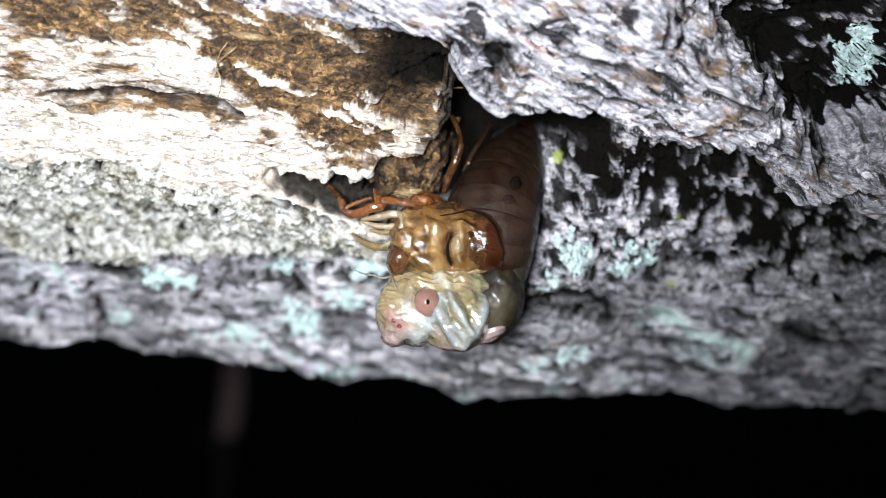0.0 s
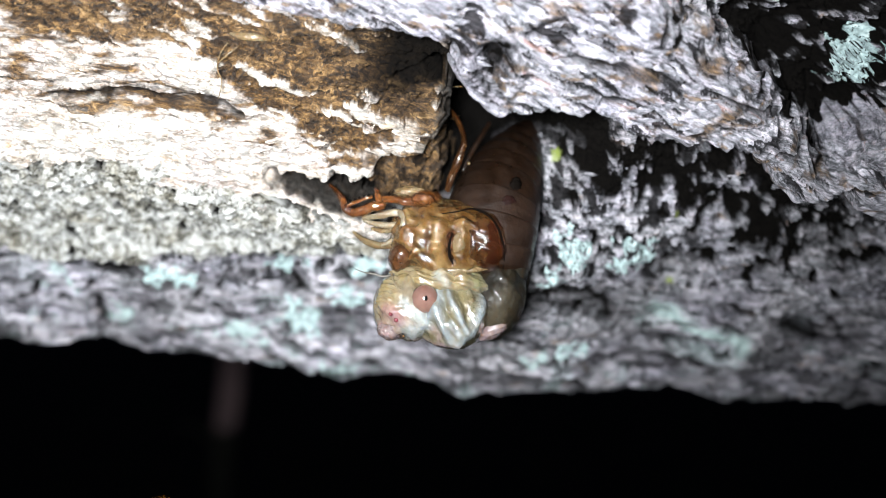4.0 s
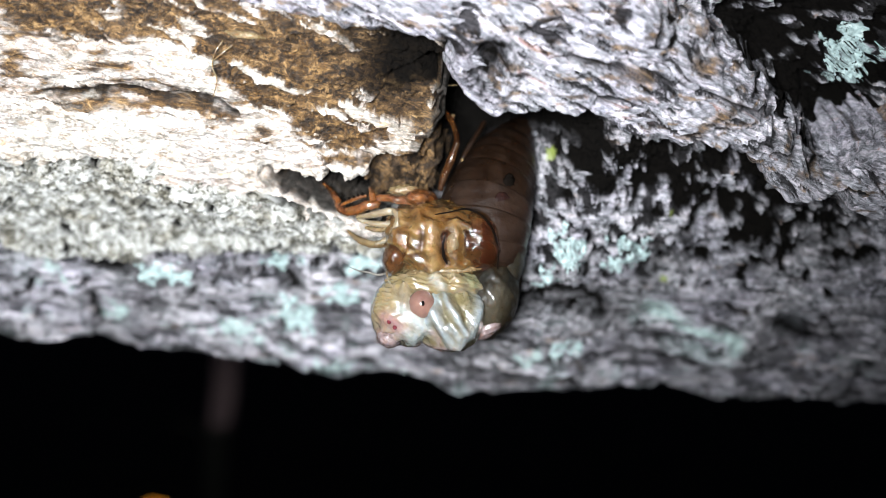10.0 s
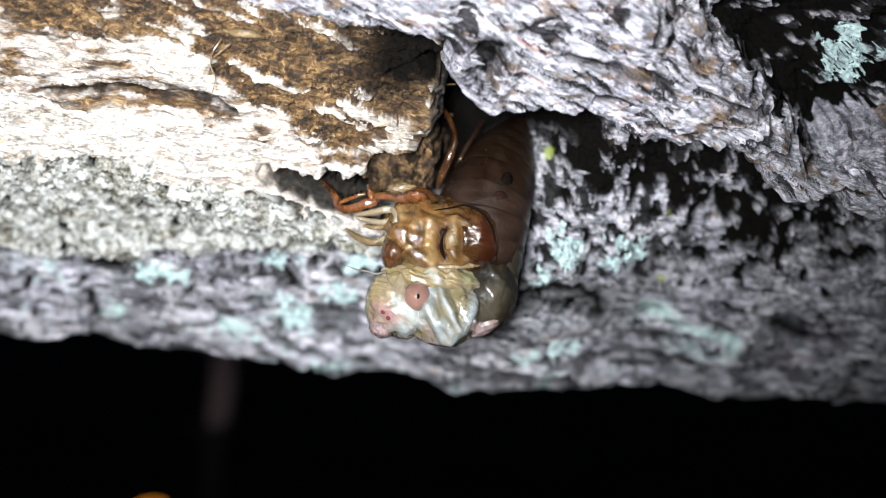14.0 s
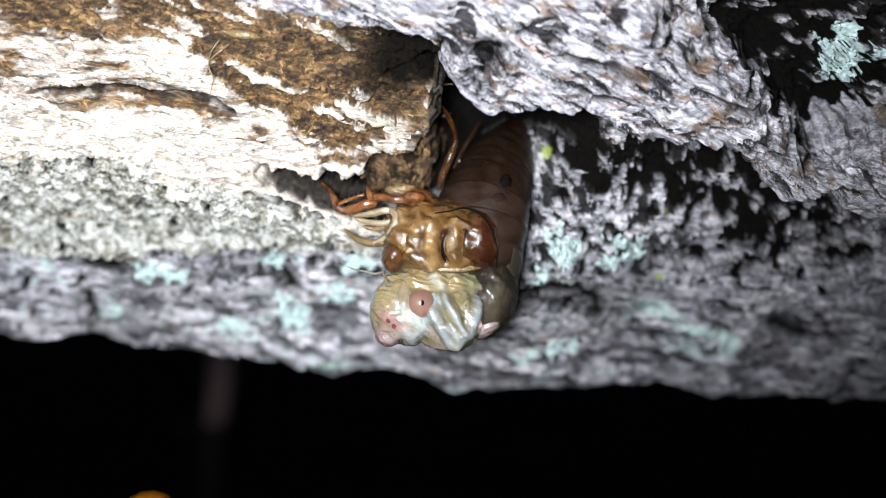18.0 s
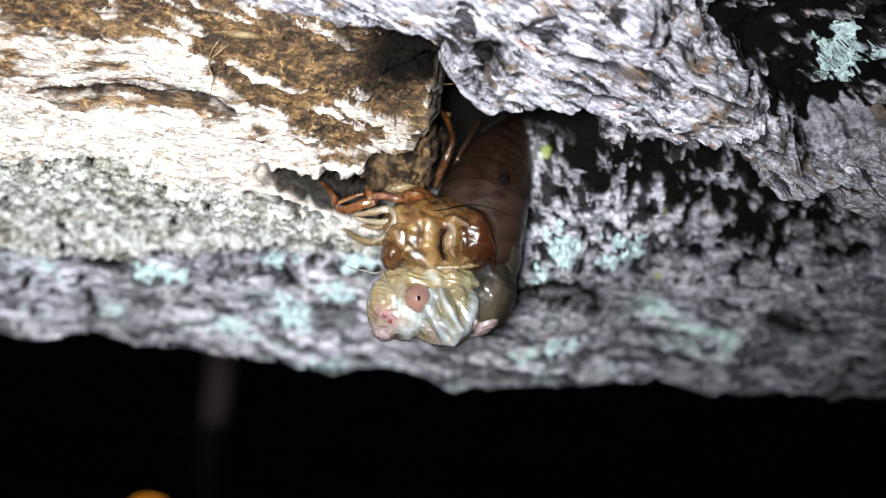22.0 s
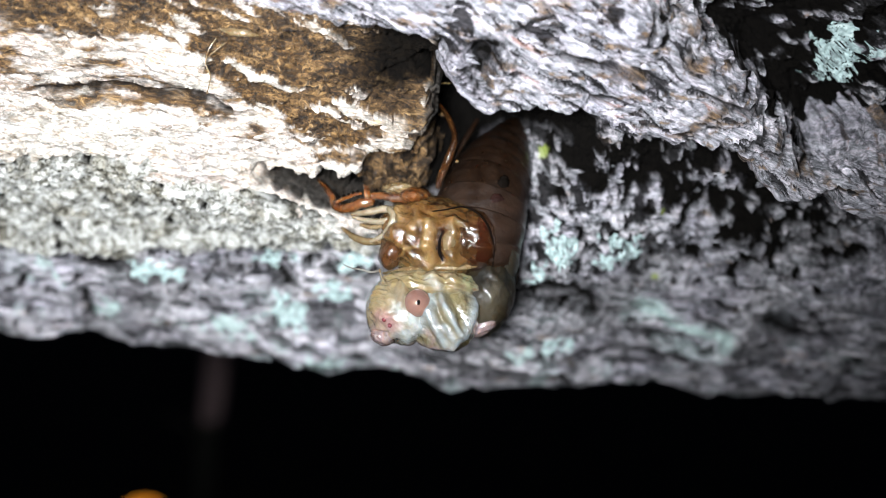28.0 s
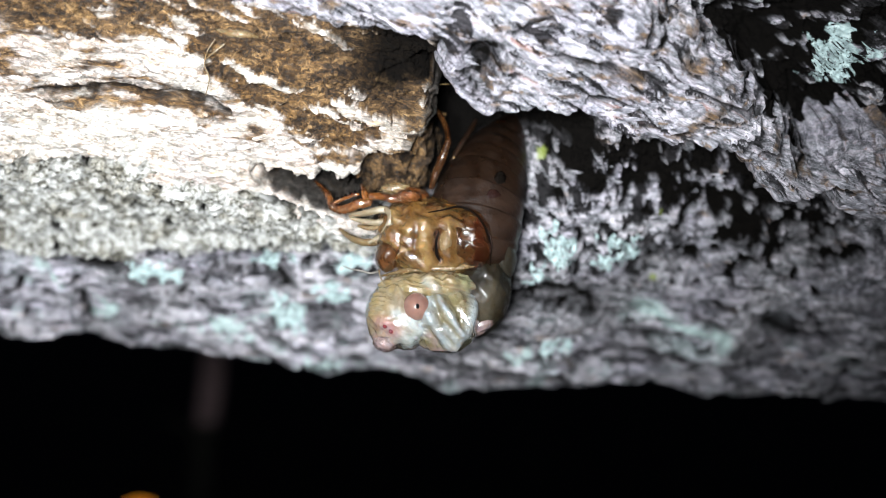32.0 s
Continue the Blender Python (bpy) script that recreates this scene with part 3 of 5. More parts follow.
LICHEN = [((-12.77, 56.90), 4.5, 6.0), ((-21.38, 51.03), 4.0, 4.0), ((-34.63, 50.33), 3.0, 3.0), ((9.97, 48.19), 1.6, 2.4), ((-39.97, 44.50), 3.0, 2.0), ((-4.38, 56.80), 4.0, 3.0)]
MOSS = [((9.63, 25.23), 0.7, 0.7), ((20.85, 29.13), 0.5, 0.6), ((22.19, 38.11), 0.5, 0.8)]


def ladder(*stretches):
    """Steps through stretches (start, end, step)."""
    return np.concatenate([np.arange(a, b, d) for a, b, d in stretches])


branch = new("tree_branch")
tagged(branch, "thick weathered grey tree branch with loose bark plates and lichen", "branch")
branch["home"] = [0.0, 0.0, 0.0]


def make_wood():
    us = ladder((-190, -60, 2.5), (-60, -48, 0.5), (-48, 48, 0.14), (48, 60, 0.5), (60, 190.1, 2.5))
    ss = ladder((-24, 4, 0.6), (4, 60, 0.13), (60, 74, 0.4), (74, ARC[-1] - 1.5, 3.0))
    u, s = np.meshgrid(us, ss, indexing="ij")
    h = branch_height(u, s)
    lichen = patch_mask(u, s, LICHEN, 70)
    scattered = smooth(0.42, 0.7, fractal(u / 5, s / 5, 4, 91)) * smooth(38, 48, s) * 0.3
    v = on_branch(u, s, h).reshape(-1, 3)
    rows, cols = u.shape
    f = grid_faces(rows, cols, True)
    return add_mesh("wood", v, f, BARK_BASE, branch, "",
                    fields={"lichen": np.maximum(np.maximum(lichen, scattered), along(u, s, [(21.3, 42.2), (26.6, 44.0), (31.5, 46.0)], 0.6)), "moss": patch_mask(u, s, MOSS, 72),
                            "crust": crusted(u, s), "dark_shade": wood_dark_shade(u, s)})


SURFACE = []


def make_plate(name, outline, height, step, grain, tilt, material, label, fields, roll=1.2, ragged=0.35, extra=None, worn=0.35, cracks=0.8, slack=()):
    """A bark plate over the wood: outline in branch coordinates, a rolled ragged rim, a fibrous face."""
    pts = np.array(outline)
    lo, hi = pts.min(0) - 1.5, pts.max(0) + 1.5
    us = np.concatenate([np.arange(lo[0], -48, 1.2), np.arange(max(lo[0], -48), min(hi[0], 48), step), np.arange(48, max(hi[0], 48), 1.2)])
    ss = np.concatenate([np.arange(lo[1], 4, 1.0), np.arange(max(lo[1], 4), hi[1], step)])
    u, s = np.meshgrid(us, ss, indexing="ij")
    d = inside_distance(u, s, outline) + 0.45 + ragged * fractal(u / 1.6, s / 1.6, 2, grain + 3)
    c, k = math.cos(radians(tilt)), math.sin(radians(tilt))
    a, b = c * u + k * s, -k * u + c * s
    b = b + 0.9 * fractal(a / 9, b / 4, 3, grain + 1)
    face = 0.5 * fractal(a / 8, b / 2.2, 4, grain, 0.5) + 0.15 * fractal(a / 1.6, b / 0.42, 5, grain + 5, 0.7) + 0.16 * ridged(a / 3.4, b / 0.5, 3, grain + 21)
    crack = smooth(0.80, 0.97, ridged(a / 7, b / 1.3, 2, grain + 9)) * smooth(-0.1, 0.35, fractal(a / 6, b / 4, 2, grain + 13))
    face = face - cracks * crack + 0.08 * granules(a * 0.3, b, 0.5, grain + 2)
    split = smooth(0.27, 0.40, fractal(a / 3.2, b / 0.45, 5, grain + 31, 0.64))
    face = face - 0.34 * split
    roll = roll + np.minimum(1.0, dents(u, s, slack)) * 2.2
    d = d + 0.5 * np.minimum(1.0, dents(u, s, slack)) * fractal(u / 2.0, s / 2.0, 4, grain + 41, 0.6)
    rim = np.sqrt(np.clip(d / roll, 0, 1) * (2 - np.clip(d / roll, 0, 1)))
    base = np.minimum(branch_height(u, s), 3.0)
    h = -3.0 + (height + 3.0 + face) * rim
    if extra is not None:
        h = h + extra(u, s) * rim
    h = np.where(d > 0, h, np.clip(base - 1.5, -5.0, -3.0))
    keep = d > -0.25
    wall = 1 - smooth(0.75, 1.0, rim)
    v = on_branch(u + 0.5 * wall * fractal(s / 1.3, h / 2.5, 2, grain + 8), s + 0.8 * wall * fractal(u / 1.4, h / 2.5, 2, grain + 7), h).reshape(-1, 3)
    f = grid_faces(*u.shape)
    f = f[keep.ravel()[f].all(1)]
    used = np.unique(f)
    remap = np.full(len(v), -1)
    remap[used] = np.arange(len(used))
    extras = {key: fn(u, s) for key, fn in fields.items()}
    extras["dark_shade"] = np.maximum(extras.get("dark_shade", 0), worn * split * smooth(0.6, 1.0, rim))
    extras = {key: values.ravel()[used] for key, values in extras.items()}
    solid = (d > roll + 0.5).ravel()
    SURFACE.append((v[solid], s.ravel()[solid], material))
    return add_mesh(name, v[used], remap[f], material, branch, label, fields=extras)


def lichen_material():
    mat, tree, bsdf = shader("lichen")
    co = stretched(tree, (1, 1, 1))
    tree.links.new(ramp(tree, noise_tex(tree, co, 1500, 5, 0.7), [(0.34, (0.10, 0.13, 0.13)), (0.52, (0.28, 0.36, 0.345)), (0.7, (0.48, 0.55, 0.53))]), bsdf.inputs["Base Color"])
    bsdf.inputs["Roughness"].default_value = 0.85
    bump(tree, bsdf, noise_tex(tree, co, 2600, 4, 0.7), 0.8, 0.0004)
    return mat


LICHEN_CRUST = lichen_material()


def lichen_patch(centre, long_, wide, seed):
    """A granular crust grown over the wood, ragged at its edge."""
    n = 70
    u, s = np.meshgrid(np.linspace(-1.3, 1.3, n) * long_ + centre[0], np.linspace(-1.3, 1.3, n) * wide + centre[1], indexing="ij")
    d = 1 - np.hypot((u - centre[0]) / long_, (s - centre[1]) / wide) + 0.9 * fractal(u / 1.3, s / 1.3, 4, seed)
    h = branch_height(u, s) + smooth(0.0, 0.35, d) * (0.12 + 0.22 * granules(u, s, 0.5, seed + 3)) - 0.12
    v = on_branch(u, s, h).reshape(-1, 3)
    f = grid_faces(n, n)
    f = f[(d > 0.08).ravel()[f].all(1)]
    if len(f):
        used = np.unique(f)
        remap = np.full(len(v), -1)
        remap[used] = np.arange(len(used))
        add_mesh("lichen_patch", v[used], remap[f], LICHEN_CRUST, branch, "pale blue-green lichen crust")


nothing = lambda u, s: np.zeros_like(u)
wood = make_wood()
for k, (centre, long_, wide) in enumerate(LICHEN_SPOTS):
    lichen_patch(centre, long_, wide, 200 + 7 * k)

# the long grey plate above the insect: its lower lip from the knob to the far end
OVER = [(-64.3, 11.6), (-42.9, 11.1), (-34.4, 11.3), (-28.0, 11.1), (-21.7, 10.9), (-17.4, 10.9), (-14.9, 11.3), (-13.0, 11.5), (-11.3, 11.1), (-9.0, 11.6), (-6.8, 11.7), (-3.0, 12.0), (-0.8, 12.4), (-0.2, 12.9), (-0.4, 14.1), (0.3, 15.0), (1.3, 15.5), (2.2, 16.4), (3.6, 16.6), (6.1, 16.1), (8.8, 16.4), (11.5, 16.6), (12.7, 17.1), (13.3, 17.9), (15.3, 18.2), (17.2, 18.4), (19.9, 18.4), (22.7, 19.0), (24.5, 19.5), (25.8, 20.9), (26.9, 22.0), (28.4, 22.6), (29.8, 22.7), (30.8, 22.0), (31.5, 21.5), (32.6, 21.8), (33.3, 23.0), (34.8, 23.6), (36.9, 24.3), (46.2, 25.9), (53.1, 25.3)] + [(52.5, 19.4), (42.9, 19.1), (36.5, 18.8), (33.6, 19.9), (31.4, 20.7), (29.1, 18.9), (26.5, 16.5), (24.9, 14.7), (22.9, 13.0), (20.7, 11.4), (18.9, 10.1), (16.7, 9.0), (15.3, 7.8)]
TOP = [(26.0, 2.0), (20.0, -14.0), (-70.0, -14.0)]
OVER_CRACKS = [[(14.4, 12.9), (15.6, 13.4), (17.2, 14.1)], [(18.8, 14.2), (20.5, 14.6), (23.7, 15.8), (25.7, 16.5)], [(24.5, 18.8), (25.4, 18.1), (26.4, 18.1)],
               [(25.1, 16.0), (27.2, 15.3), (29.2, 14.9)], [(15.3, 9.5), (15.3, 10.5), (15.1, 11.4)], [(30.4, 17.9), (33.2, 18.1)], [(26.2, 19.1), (28.6, 19.2)],
               [(4.9, 11.2), (6.3, 10.5), (7.6, 10.1)], [(8.7, 12.3), (10.9, 12.8), (12.9, 13.0)], [(11.3, 15.2), (13.5, 15.4), (15.4, 16.0)]]
OVER_RUST = [[(19.1, 17.3), (20.4, 16.5), (21.9, 15.5)], [(13.4, 13.2), (14.9, 13.5)], [(18.6, 12.4), (19.6, 12.8)], [(7.0, 9.6), (8.5, 9.3)]]
nearest = lambda u, s, lines, wide: np.maximum.reduce([along(u, s, line, wide) for line in lines])
over_face = lambda u, s: -0.9 * nearest(u, s, OVER_CRACKS, 0.24) - 3.2 * smooth(-6, -20, u) + 1.1 * np.exp(-((np.hypot(u - 2.4, s - 13.2) - 1.9) / 0.6) ** 2) + dents(u, s, [(*(6.08, 15.92), 5.0, 4.0, 1.6), (*(2.55, 12.95), 0.95, 1.2, -3.4), (*(2.03, 15.32), 2.5, 2.0, 0.8), (*(16.38, 11.33), 0.5, 1.4, -0.9),
                                      (*(23.99, 17.38), 4.0, 0.5, -0.9), (*(26.08, 19.16), 0.9, 1.6, -0.7), (*(29.51, 21.98), 3.0, 2.0, 0.8),
                                      (*(6.00, 11.40), 3.0, 0.35, -0.7), (*(14.92, 12.81), 5.0, 0.35, -0.6), (*(31.28, 20.27), 3.5, 0.4, -0.8)])
# Dark cracks, plus shade painted into knob hollow, fissure edge and lip wall.
over_dark_shade = lambda u, s: np.maximum.reduce([0.95 * nearest(u, s, OVER_CRACKS, 0.26), np.minimum(0.97, 1.4 * np.exp(-((u - 2.6) / 0.95) ** 2 - ((s - 12.9) / 1.25) ** 2)), 1.2 * patch_mask(u, s, [((2.30, 18.35), 2.2, 1.7), ((23.60, 13.08), 1.6, 2.6), ((20.13, 10.57), 2.0, 1.6), ((27.21, 16.42), 1.6, 2.6), ((30.37, 19.25), 2.4, 1.0), ((17.17, 8.96), 2.0, 1.2), ((2.55, 12.95), 1.7, 1.9), ((16.36, 11.22), 0.35, 1.2)], 14)])
LEDGE_CRACK = [(-33.5, 19.0), (-30.0, 18.9), (-25.9, 18.6), (-22.5, 18.9), (-19.5, 19.3), (-17.6, 19.7)]
def ledge_dark_shade(u, s):
    """Shade painted on end wall and sunk upper corner; black long crack, few blotches."""
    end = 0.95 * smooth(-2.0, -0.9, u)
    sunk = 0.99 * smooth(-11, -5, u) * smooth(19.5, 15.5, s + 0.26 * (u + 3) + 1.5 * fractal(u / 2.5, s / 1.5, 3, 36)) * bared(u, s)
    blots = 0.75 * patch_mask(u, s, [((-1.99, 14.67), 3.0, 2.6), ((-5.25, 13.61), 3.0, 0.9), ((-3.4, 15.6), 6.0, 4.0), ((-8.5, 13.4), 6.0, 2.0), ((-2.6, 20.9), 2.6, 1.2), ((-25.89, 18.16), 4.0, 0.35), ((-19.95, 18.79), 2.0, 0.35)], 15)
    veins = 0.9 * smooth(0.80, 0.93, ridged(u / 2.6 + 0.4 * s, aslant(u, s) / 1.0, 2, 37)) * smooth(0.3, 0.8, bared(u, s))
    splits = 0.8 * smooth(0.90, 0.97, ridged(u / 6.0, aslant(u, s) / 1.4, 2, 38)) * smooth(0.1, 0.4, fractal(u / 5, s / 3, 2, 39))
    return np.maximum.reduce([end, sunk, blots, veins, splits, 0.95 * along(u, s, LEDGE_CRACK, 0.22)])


over_brown = lambda u, s: np.maximum(0.55 * patch_mask(u, s, [((20.70, 16.92), 2.4, 0.9), ((14.21, 13.68), 1.2, 0.4), ((18.16, 9.50), 2.2, 1.0), ((7.52, 9.78), 1.4, 0.5)], 5),
                                     np.maximum(0.9 * nearest(u, s, OVER_RUST, 0.5), 0.75 * smooth(0.42, 0.52, fractal(u / 2.6, s / 0.6, 4, 77, 0.6))))
over_lichen = lambda u, s: 0.7 * patch_mask(u, s, [((21.08, 19.43), 1.6, 0.9), ((24.54, 20.27), 1.0, 0.8), ((14.27, 18.81), 1.6, 0.7)], 6)
make_plate("bark_plate", OVER + TOP, 6.3, 0.10, 100, 24, BARK_GREY, "fibrous grey bark plate with a curled lower lip",
           {"brown": over_brown, "lichen": over_lichen, "dark_shade": over_dark_shade}, 0.9, 0.4, over_face, 0.92, 0.9,
           [(*(17.50, 9.50), 4.0, 3.0, 1.0), (*(21.26, 11.73), 4.0, 3.5, 1.0), (*(25.18, 14.96), 3.5, 3.5, 1.0), (*(29.25, 18.77), 3.5, 2.5, 1.0)])

# the bright plate on which the insect's legs hold, with bared brown bark over its upper part
LEDGE = [(-66.8, 13.8), (-74.5, 28.8), (-38.7, 25.9), (-35.8, 25.9), (-31.2, 25.2), (-27.4, 25.4), (-25.4, 25.4), (-22.5, 25.7), (-19.1, 25.6), (-15.1, 25.1), (-11.3, 25.1), (-7.4, 24.7), (-6.6, 23.6), (-5.4, 23.1), (-3.1, 21.9), (-1.9, 21.2), (-2.0, 20.1), (-1.2, 19.3), (-1.1, 18.0), (-1.6, 16.9), (-2.4, 16.3), (-2.5, 15.4), (-1.7, 14.4), (-0.7, 13.8), (-0.4, 12.7), (-3.1, 11.9), (-9.2, 11.5), (-15.3, 11.1), (-22.2, 10.8), (-35.3, 11.0)]
BARED = [(-38.1, 11.9), (-33.2, 14.0), (-27.0, 14.0), (-21.1, 13.3), (-19.3, 15.2), (-19.2, 17.0), (-17.1, 18.7), (-13.9, 19.7), (-12.1, 21.9), (-9.3, 23.3), (-6.9, 23.1), (-4.5, 20.8), (-2.7, 19.4), (-1.2, 17.6), (-0.4, 13.1), (-3.1, 11.7), (-9.2, 11.3), (-15.3, 11.1), (-22.2, 10.6), (-35.2, 10.6)]
STREAKS = [((-14.2, 17.1), 4.2, 1.1), ((-8.8, 19.1), 4.0, 1.1), ((-4.0, 19.7), 4.4, 0.85), ((-4.2, 22.6), 3.8, 1.1), ((-7.1, 17.4), 1.3, 0.8), ((-10.5, 12.7), 3.2, 0.8), ((-26.7, 13.1), 1.6, 1.0), ((-21.1, 12.8), 1.8, 1.0)]
aslant = lambda u, s: s - 0.36 * u
skewed = lambda spots: [((a, b - 0.36 * a), p, q) for (a, b), p, q in spots]
bared_soft = lambda u, s: smooth(-0.5, 0.9, inside_distance(u, s, BARED) + 1.2 * fractal(u / 4.5, aslant(u, s) / 0.95, 4, 31, 0.5)) * (1 - patch_mask(u, aslant(u, s), skewed(STREAKS), 32, 3.2, 0.7))
bared = lambda u, s: smooth(-0.15, 0.25, inside_distance(u, s, BARED) + 1.2 * fractal(u / 4.5, aslant(u, s) / 0.95, 5, 31, 0.6)) * (
    1 - smooth(0.22, 0.50, patch_mask(u, aslant(u, s), skewed(STREAKS), 32, 3.2, 0.7) - 0.45 * smooth(0.15, 0.4, fractal(u / 1.6, aslant(u, s) / 0.5, 4, 33, 0.6))))
ledge_face = lambda u, s: (bared_soft(u, s) * (0.75 * fractal(u / 2.0, s / 1.1, 5, 15, 0.62) + 0.3 * ridged(u / 0.9, s / 0.6, 3, 16) + 0.45 * granules(u, s * 1.4, 0.8, 18) - 1.1) - 0.9 * smooth(-14, -3, u) * bared_soft(u, s)
                           + 0.5 * fractal(u / 6, s / 1.3, 5, 17, 0.55)
                           - 0.6 * along(u, s, LEDGE_CRACK, 0.25)
                           + dents(u, s, [(*(-26.35, 18.19), 7.0, 0.8, -1.6), (*(-20.43, 18.97), 3.0, 0.6, -1.6), (*(-3.63, 21.24), 3.5, 1.0, 0.3),
                                          (*(-11.08, 16.63), 4.0, 0.8, 0.9), (*(-5.09, 19.31), 4.0, 0.7, 1.1), (*(-1.78, 12.15), 4, 3, -2.0)]))
ledge_brown = lambda u, s: np.maximum(np.maximum(bared(u, s), along(u, s, [(a, b + 0.5) for a, b in LEDGE_CRACK], 0.8) * smooth(-0.25, 0.1, fractal(u / 4, s / 0.5, 4, 35, 0.6))), 1.15 * patch_mask(u, s, [((-30.65, 18.99), 5.5, 1.8), ((-25.05, 18.82), 7.0, 2.0), ((-20.47, 19.31), 4.5, 1.5), ((-35.73, 16.76), 3.5, 2.4), ((-33.29, 13.57), 8.0, 2.2), ((-25.67, 13.08), 8.0, 2.0), ((-28.38, 16.47), 4.0, 1.2), ((-15.48, 21.37), 3.0, 0.9), ((-4.56, 22.00), 3.0, 1.0), ((-2.17, 20.09), 2.2, 2.8), ((-7.42, 23.63), 2.6, 0.7), ((-2.61, 17.43), 2.0, 1.6), ((-9.83, 23.42), 2.4, 0.6)], 8, 3.6, 0.6))
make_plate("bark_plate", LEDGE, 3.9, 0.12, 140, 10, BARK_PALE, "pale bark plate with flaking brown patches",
           {"brown": ledge_brown, "dark_shade": ledge_dark_shade}, 0.8, 0.9, ledge_face, 0.12, 0.3)

# crumbled brown bark in the hollow where the forelegs reach in
CRUMB = [(-7.4, 25.4), (-5.1, 24.2), (-3.2, 23.2), (-1.5, 22.2), (-0.6, 24.6), (-1.2, 28.1), (-3.7, 29.4), (-6.6, 28.6)]
make_plate("crumbled_bark", CRUMB, 1.6, 0.12, 220, 20, BARK_PALE, "dark crumbled brown bark in a hollow",
           {"brown": lambda u, s: np.ones_like(u), "dark_shade": lambda u, s: 0.8 * smooth(0.0, 0.4, fractal(u / 1.2, s / 0.9, 4, 225))}, 1.4, 0.8,
           lambda u, s: 1.2 * fractal(u / 1.5, s / 1.0, 5, 223, 0.65) + 0.5 * granules(u, s * 1.3, 0.7, 226) - 1.2 * smooth(-3, 0, u), 0.3, 0.5)

# the thin sliver just below it
SCALE = [(-27.0, 25.8), (-26.3, 27.0), (-23.3, 27.8), (-19.8, 28.8), (-14.8, 30.2), (-11.2, 31.0), (-7.6, 31.7), (-5.0, 31.5), (-4.9, 30.7), (-7.6, 29.5), (-10.6, 28.5), (-13.5, 27.6), (-15.6, 26.7), (-17.5, 25.6), (-19.5, 25.5)]
# The sliver's upper edge is blackened as painted shade inside the slit.
make_plate("bark_sliver", SCALE, 4.0, 0.12, 180, 5, BARK_PALE, "thin pale sliver of bark",
           {"brown": nothing, "dark_shade": lambda u, s: 0.95 * smooth(0.45, 0.0, s - line_at(u, [(-15.6, 26.7), (-13.5, 27.6), (-10.6, 28.5), (-7.6, 29.5), (-5.0, 30.7)])) * smooth(-16.5, -15, u)}, 0.8, 0.4)


def wood_surface():
    rs = np.random.RandomState(5)
    u, s = rs.uniform(6, 44, 600), rs.uniform(24, 48, 600)
    return on_branch(u, s, branch_height(u, s)), s, BARK_BASE


SURFACE.append(wood_surface())


# loose scales lifting from the bark
def scale_mesh(k, material):
    rnd = random.Random(40 + k)
    n = 11
    t = np.linspace(0, 2 * np.pi, n, endpoint=False)
    r = np.array([rnd.uniform(0.65, 1.1) for _ in t])
    x, y = 1.3 * r * np.cos(t), 0.42 * r * np.sin(t)
    lift = 0.10 * x ** 2 - 0.05
    rings = [np.stack([x * q, y * q, lift * q * q + h], -1) for q, h in ((0.02, 0.13), (0.6, 0.12), (0.97, 0.07), (1.0, 0.0), (0.6, -0.06))]
    ob = add_mesh("bark_scale", np.concatenate(rings), grid_faces(5, n, True), material)
    data = ob.data
    bpy.data.objects.remove(ob)
    return data


def scatter_scales(surface, count, seed, limits):
    points, around, material = surface
    rnd = random.Random(seed)
    kinds = [scale_mesh(seed + k, material) for k in range(5)]
    ok = np.nonzero((np.abs(points[:, 0]) < limits[0]) & (points[:, 2] > limits[1]) & (points[:, 2] < limits[2]))[0]
    for _ in range(count):
        i = ok[rnd.randrange(len(ok))]
        ny, nz = np.interp(around[i], ARC, OUTWARD[:, 0]), np.interp(around[i], ARC, OUTWARD[:, 1])
        z = Vector((0, ny, nz)).normalized()
        x = Vector((math.cos(radians(SLOPE)), 0, -math.sin(radians(SLOPE))))
        x = (x - z * x.dot(z)).normalized()
        turn = Matrix((x, z.cross(x), z)).transposed().to_4x4()
        size = rnd.uniform(0.45, 1.25)
        ob = new("bark_scale", kinds[rnd.randrange(5)])
        ob.parent = branch
        ob.matrix_basis = (Matrix.Translation(Vector(points[i]) * MM) @ turn @ pose(0, 0, 0.00003, rnd.uniform(-14, 14), rnd.uniform(-8, 8), rnd.uniform(-16, 16))
                           @ Matrix.Diagonal((size, size * rnd.uniform(0.6, 1.2), size, 1)))


scatter_scales(SURFACE[0], 110, 3, (44, -2, 26))
scatter_scales(SURFACE[1], 40, 4, (44, 4, 11))
scatter_scales(SURFACE[-1], 50, 5, (44, -9, 14))


# ---------------------------------------------------------------- the cicada
cicada = new("cicada")
HOLD = (2.33, 3.00, 7.13)
cicada.location = Vector(HOLD) * MM
cicada["home"] = [float(a) for a in HOLD]
tagged(cicada, "pale moulting cicada half out of its amber shell, hanging from bark", "insect")


def part(name, shape, material, parent, label="", origin=None, fields=None):
    v, f = np.asarray(shape[0], float), np.asarray(shape[1])
    w = v - v.mean(0)
    if np.einsum("ij,ij->i", w[f[:, 0]], np.cross(w[f[:, 1]], w[f[:, 2]])).sum() < 0:
        f = f[:, ::-1]
    shape = (v, f)
    return add_mesh(name, shape[0], shape[1], material, parent, label, origin if origin is not None else shape[0].mean(0), fields)


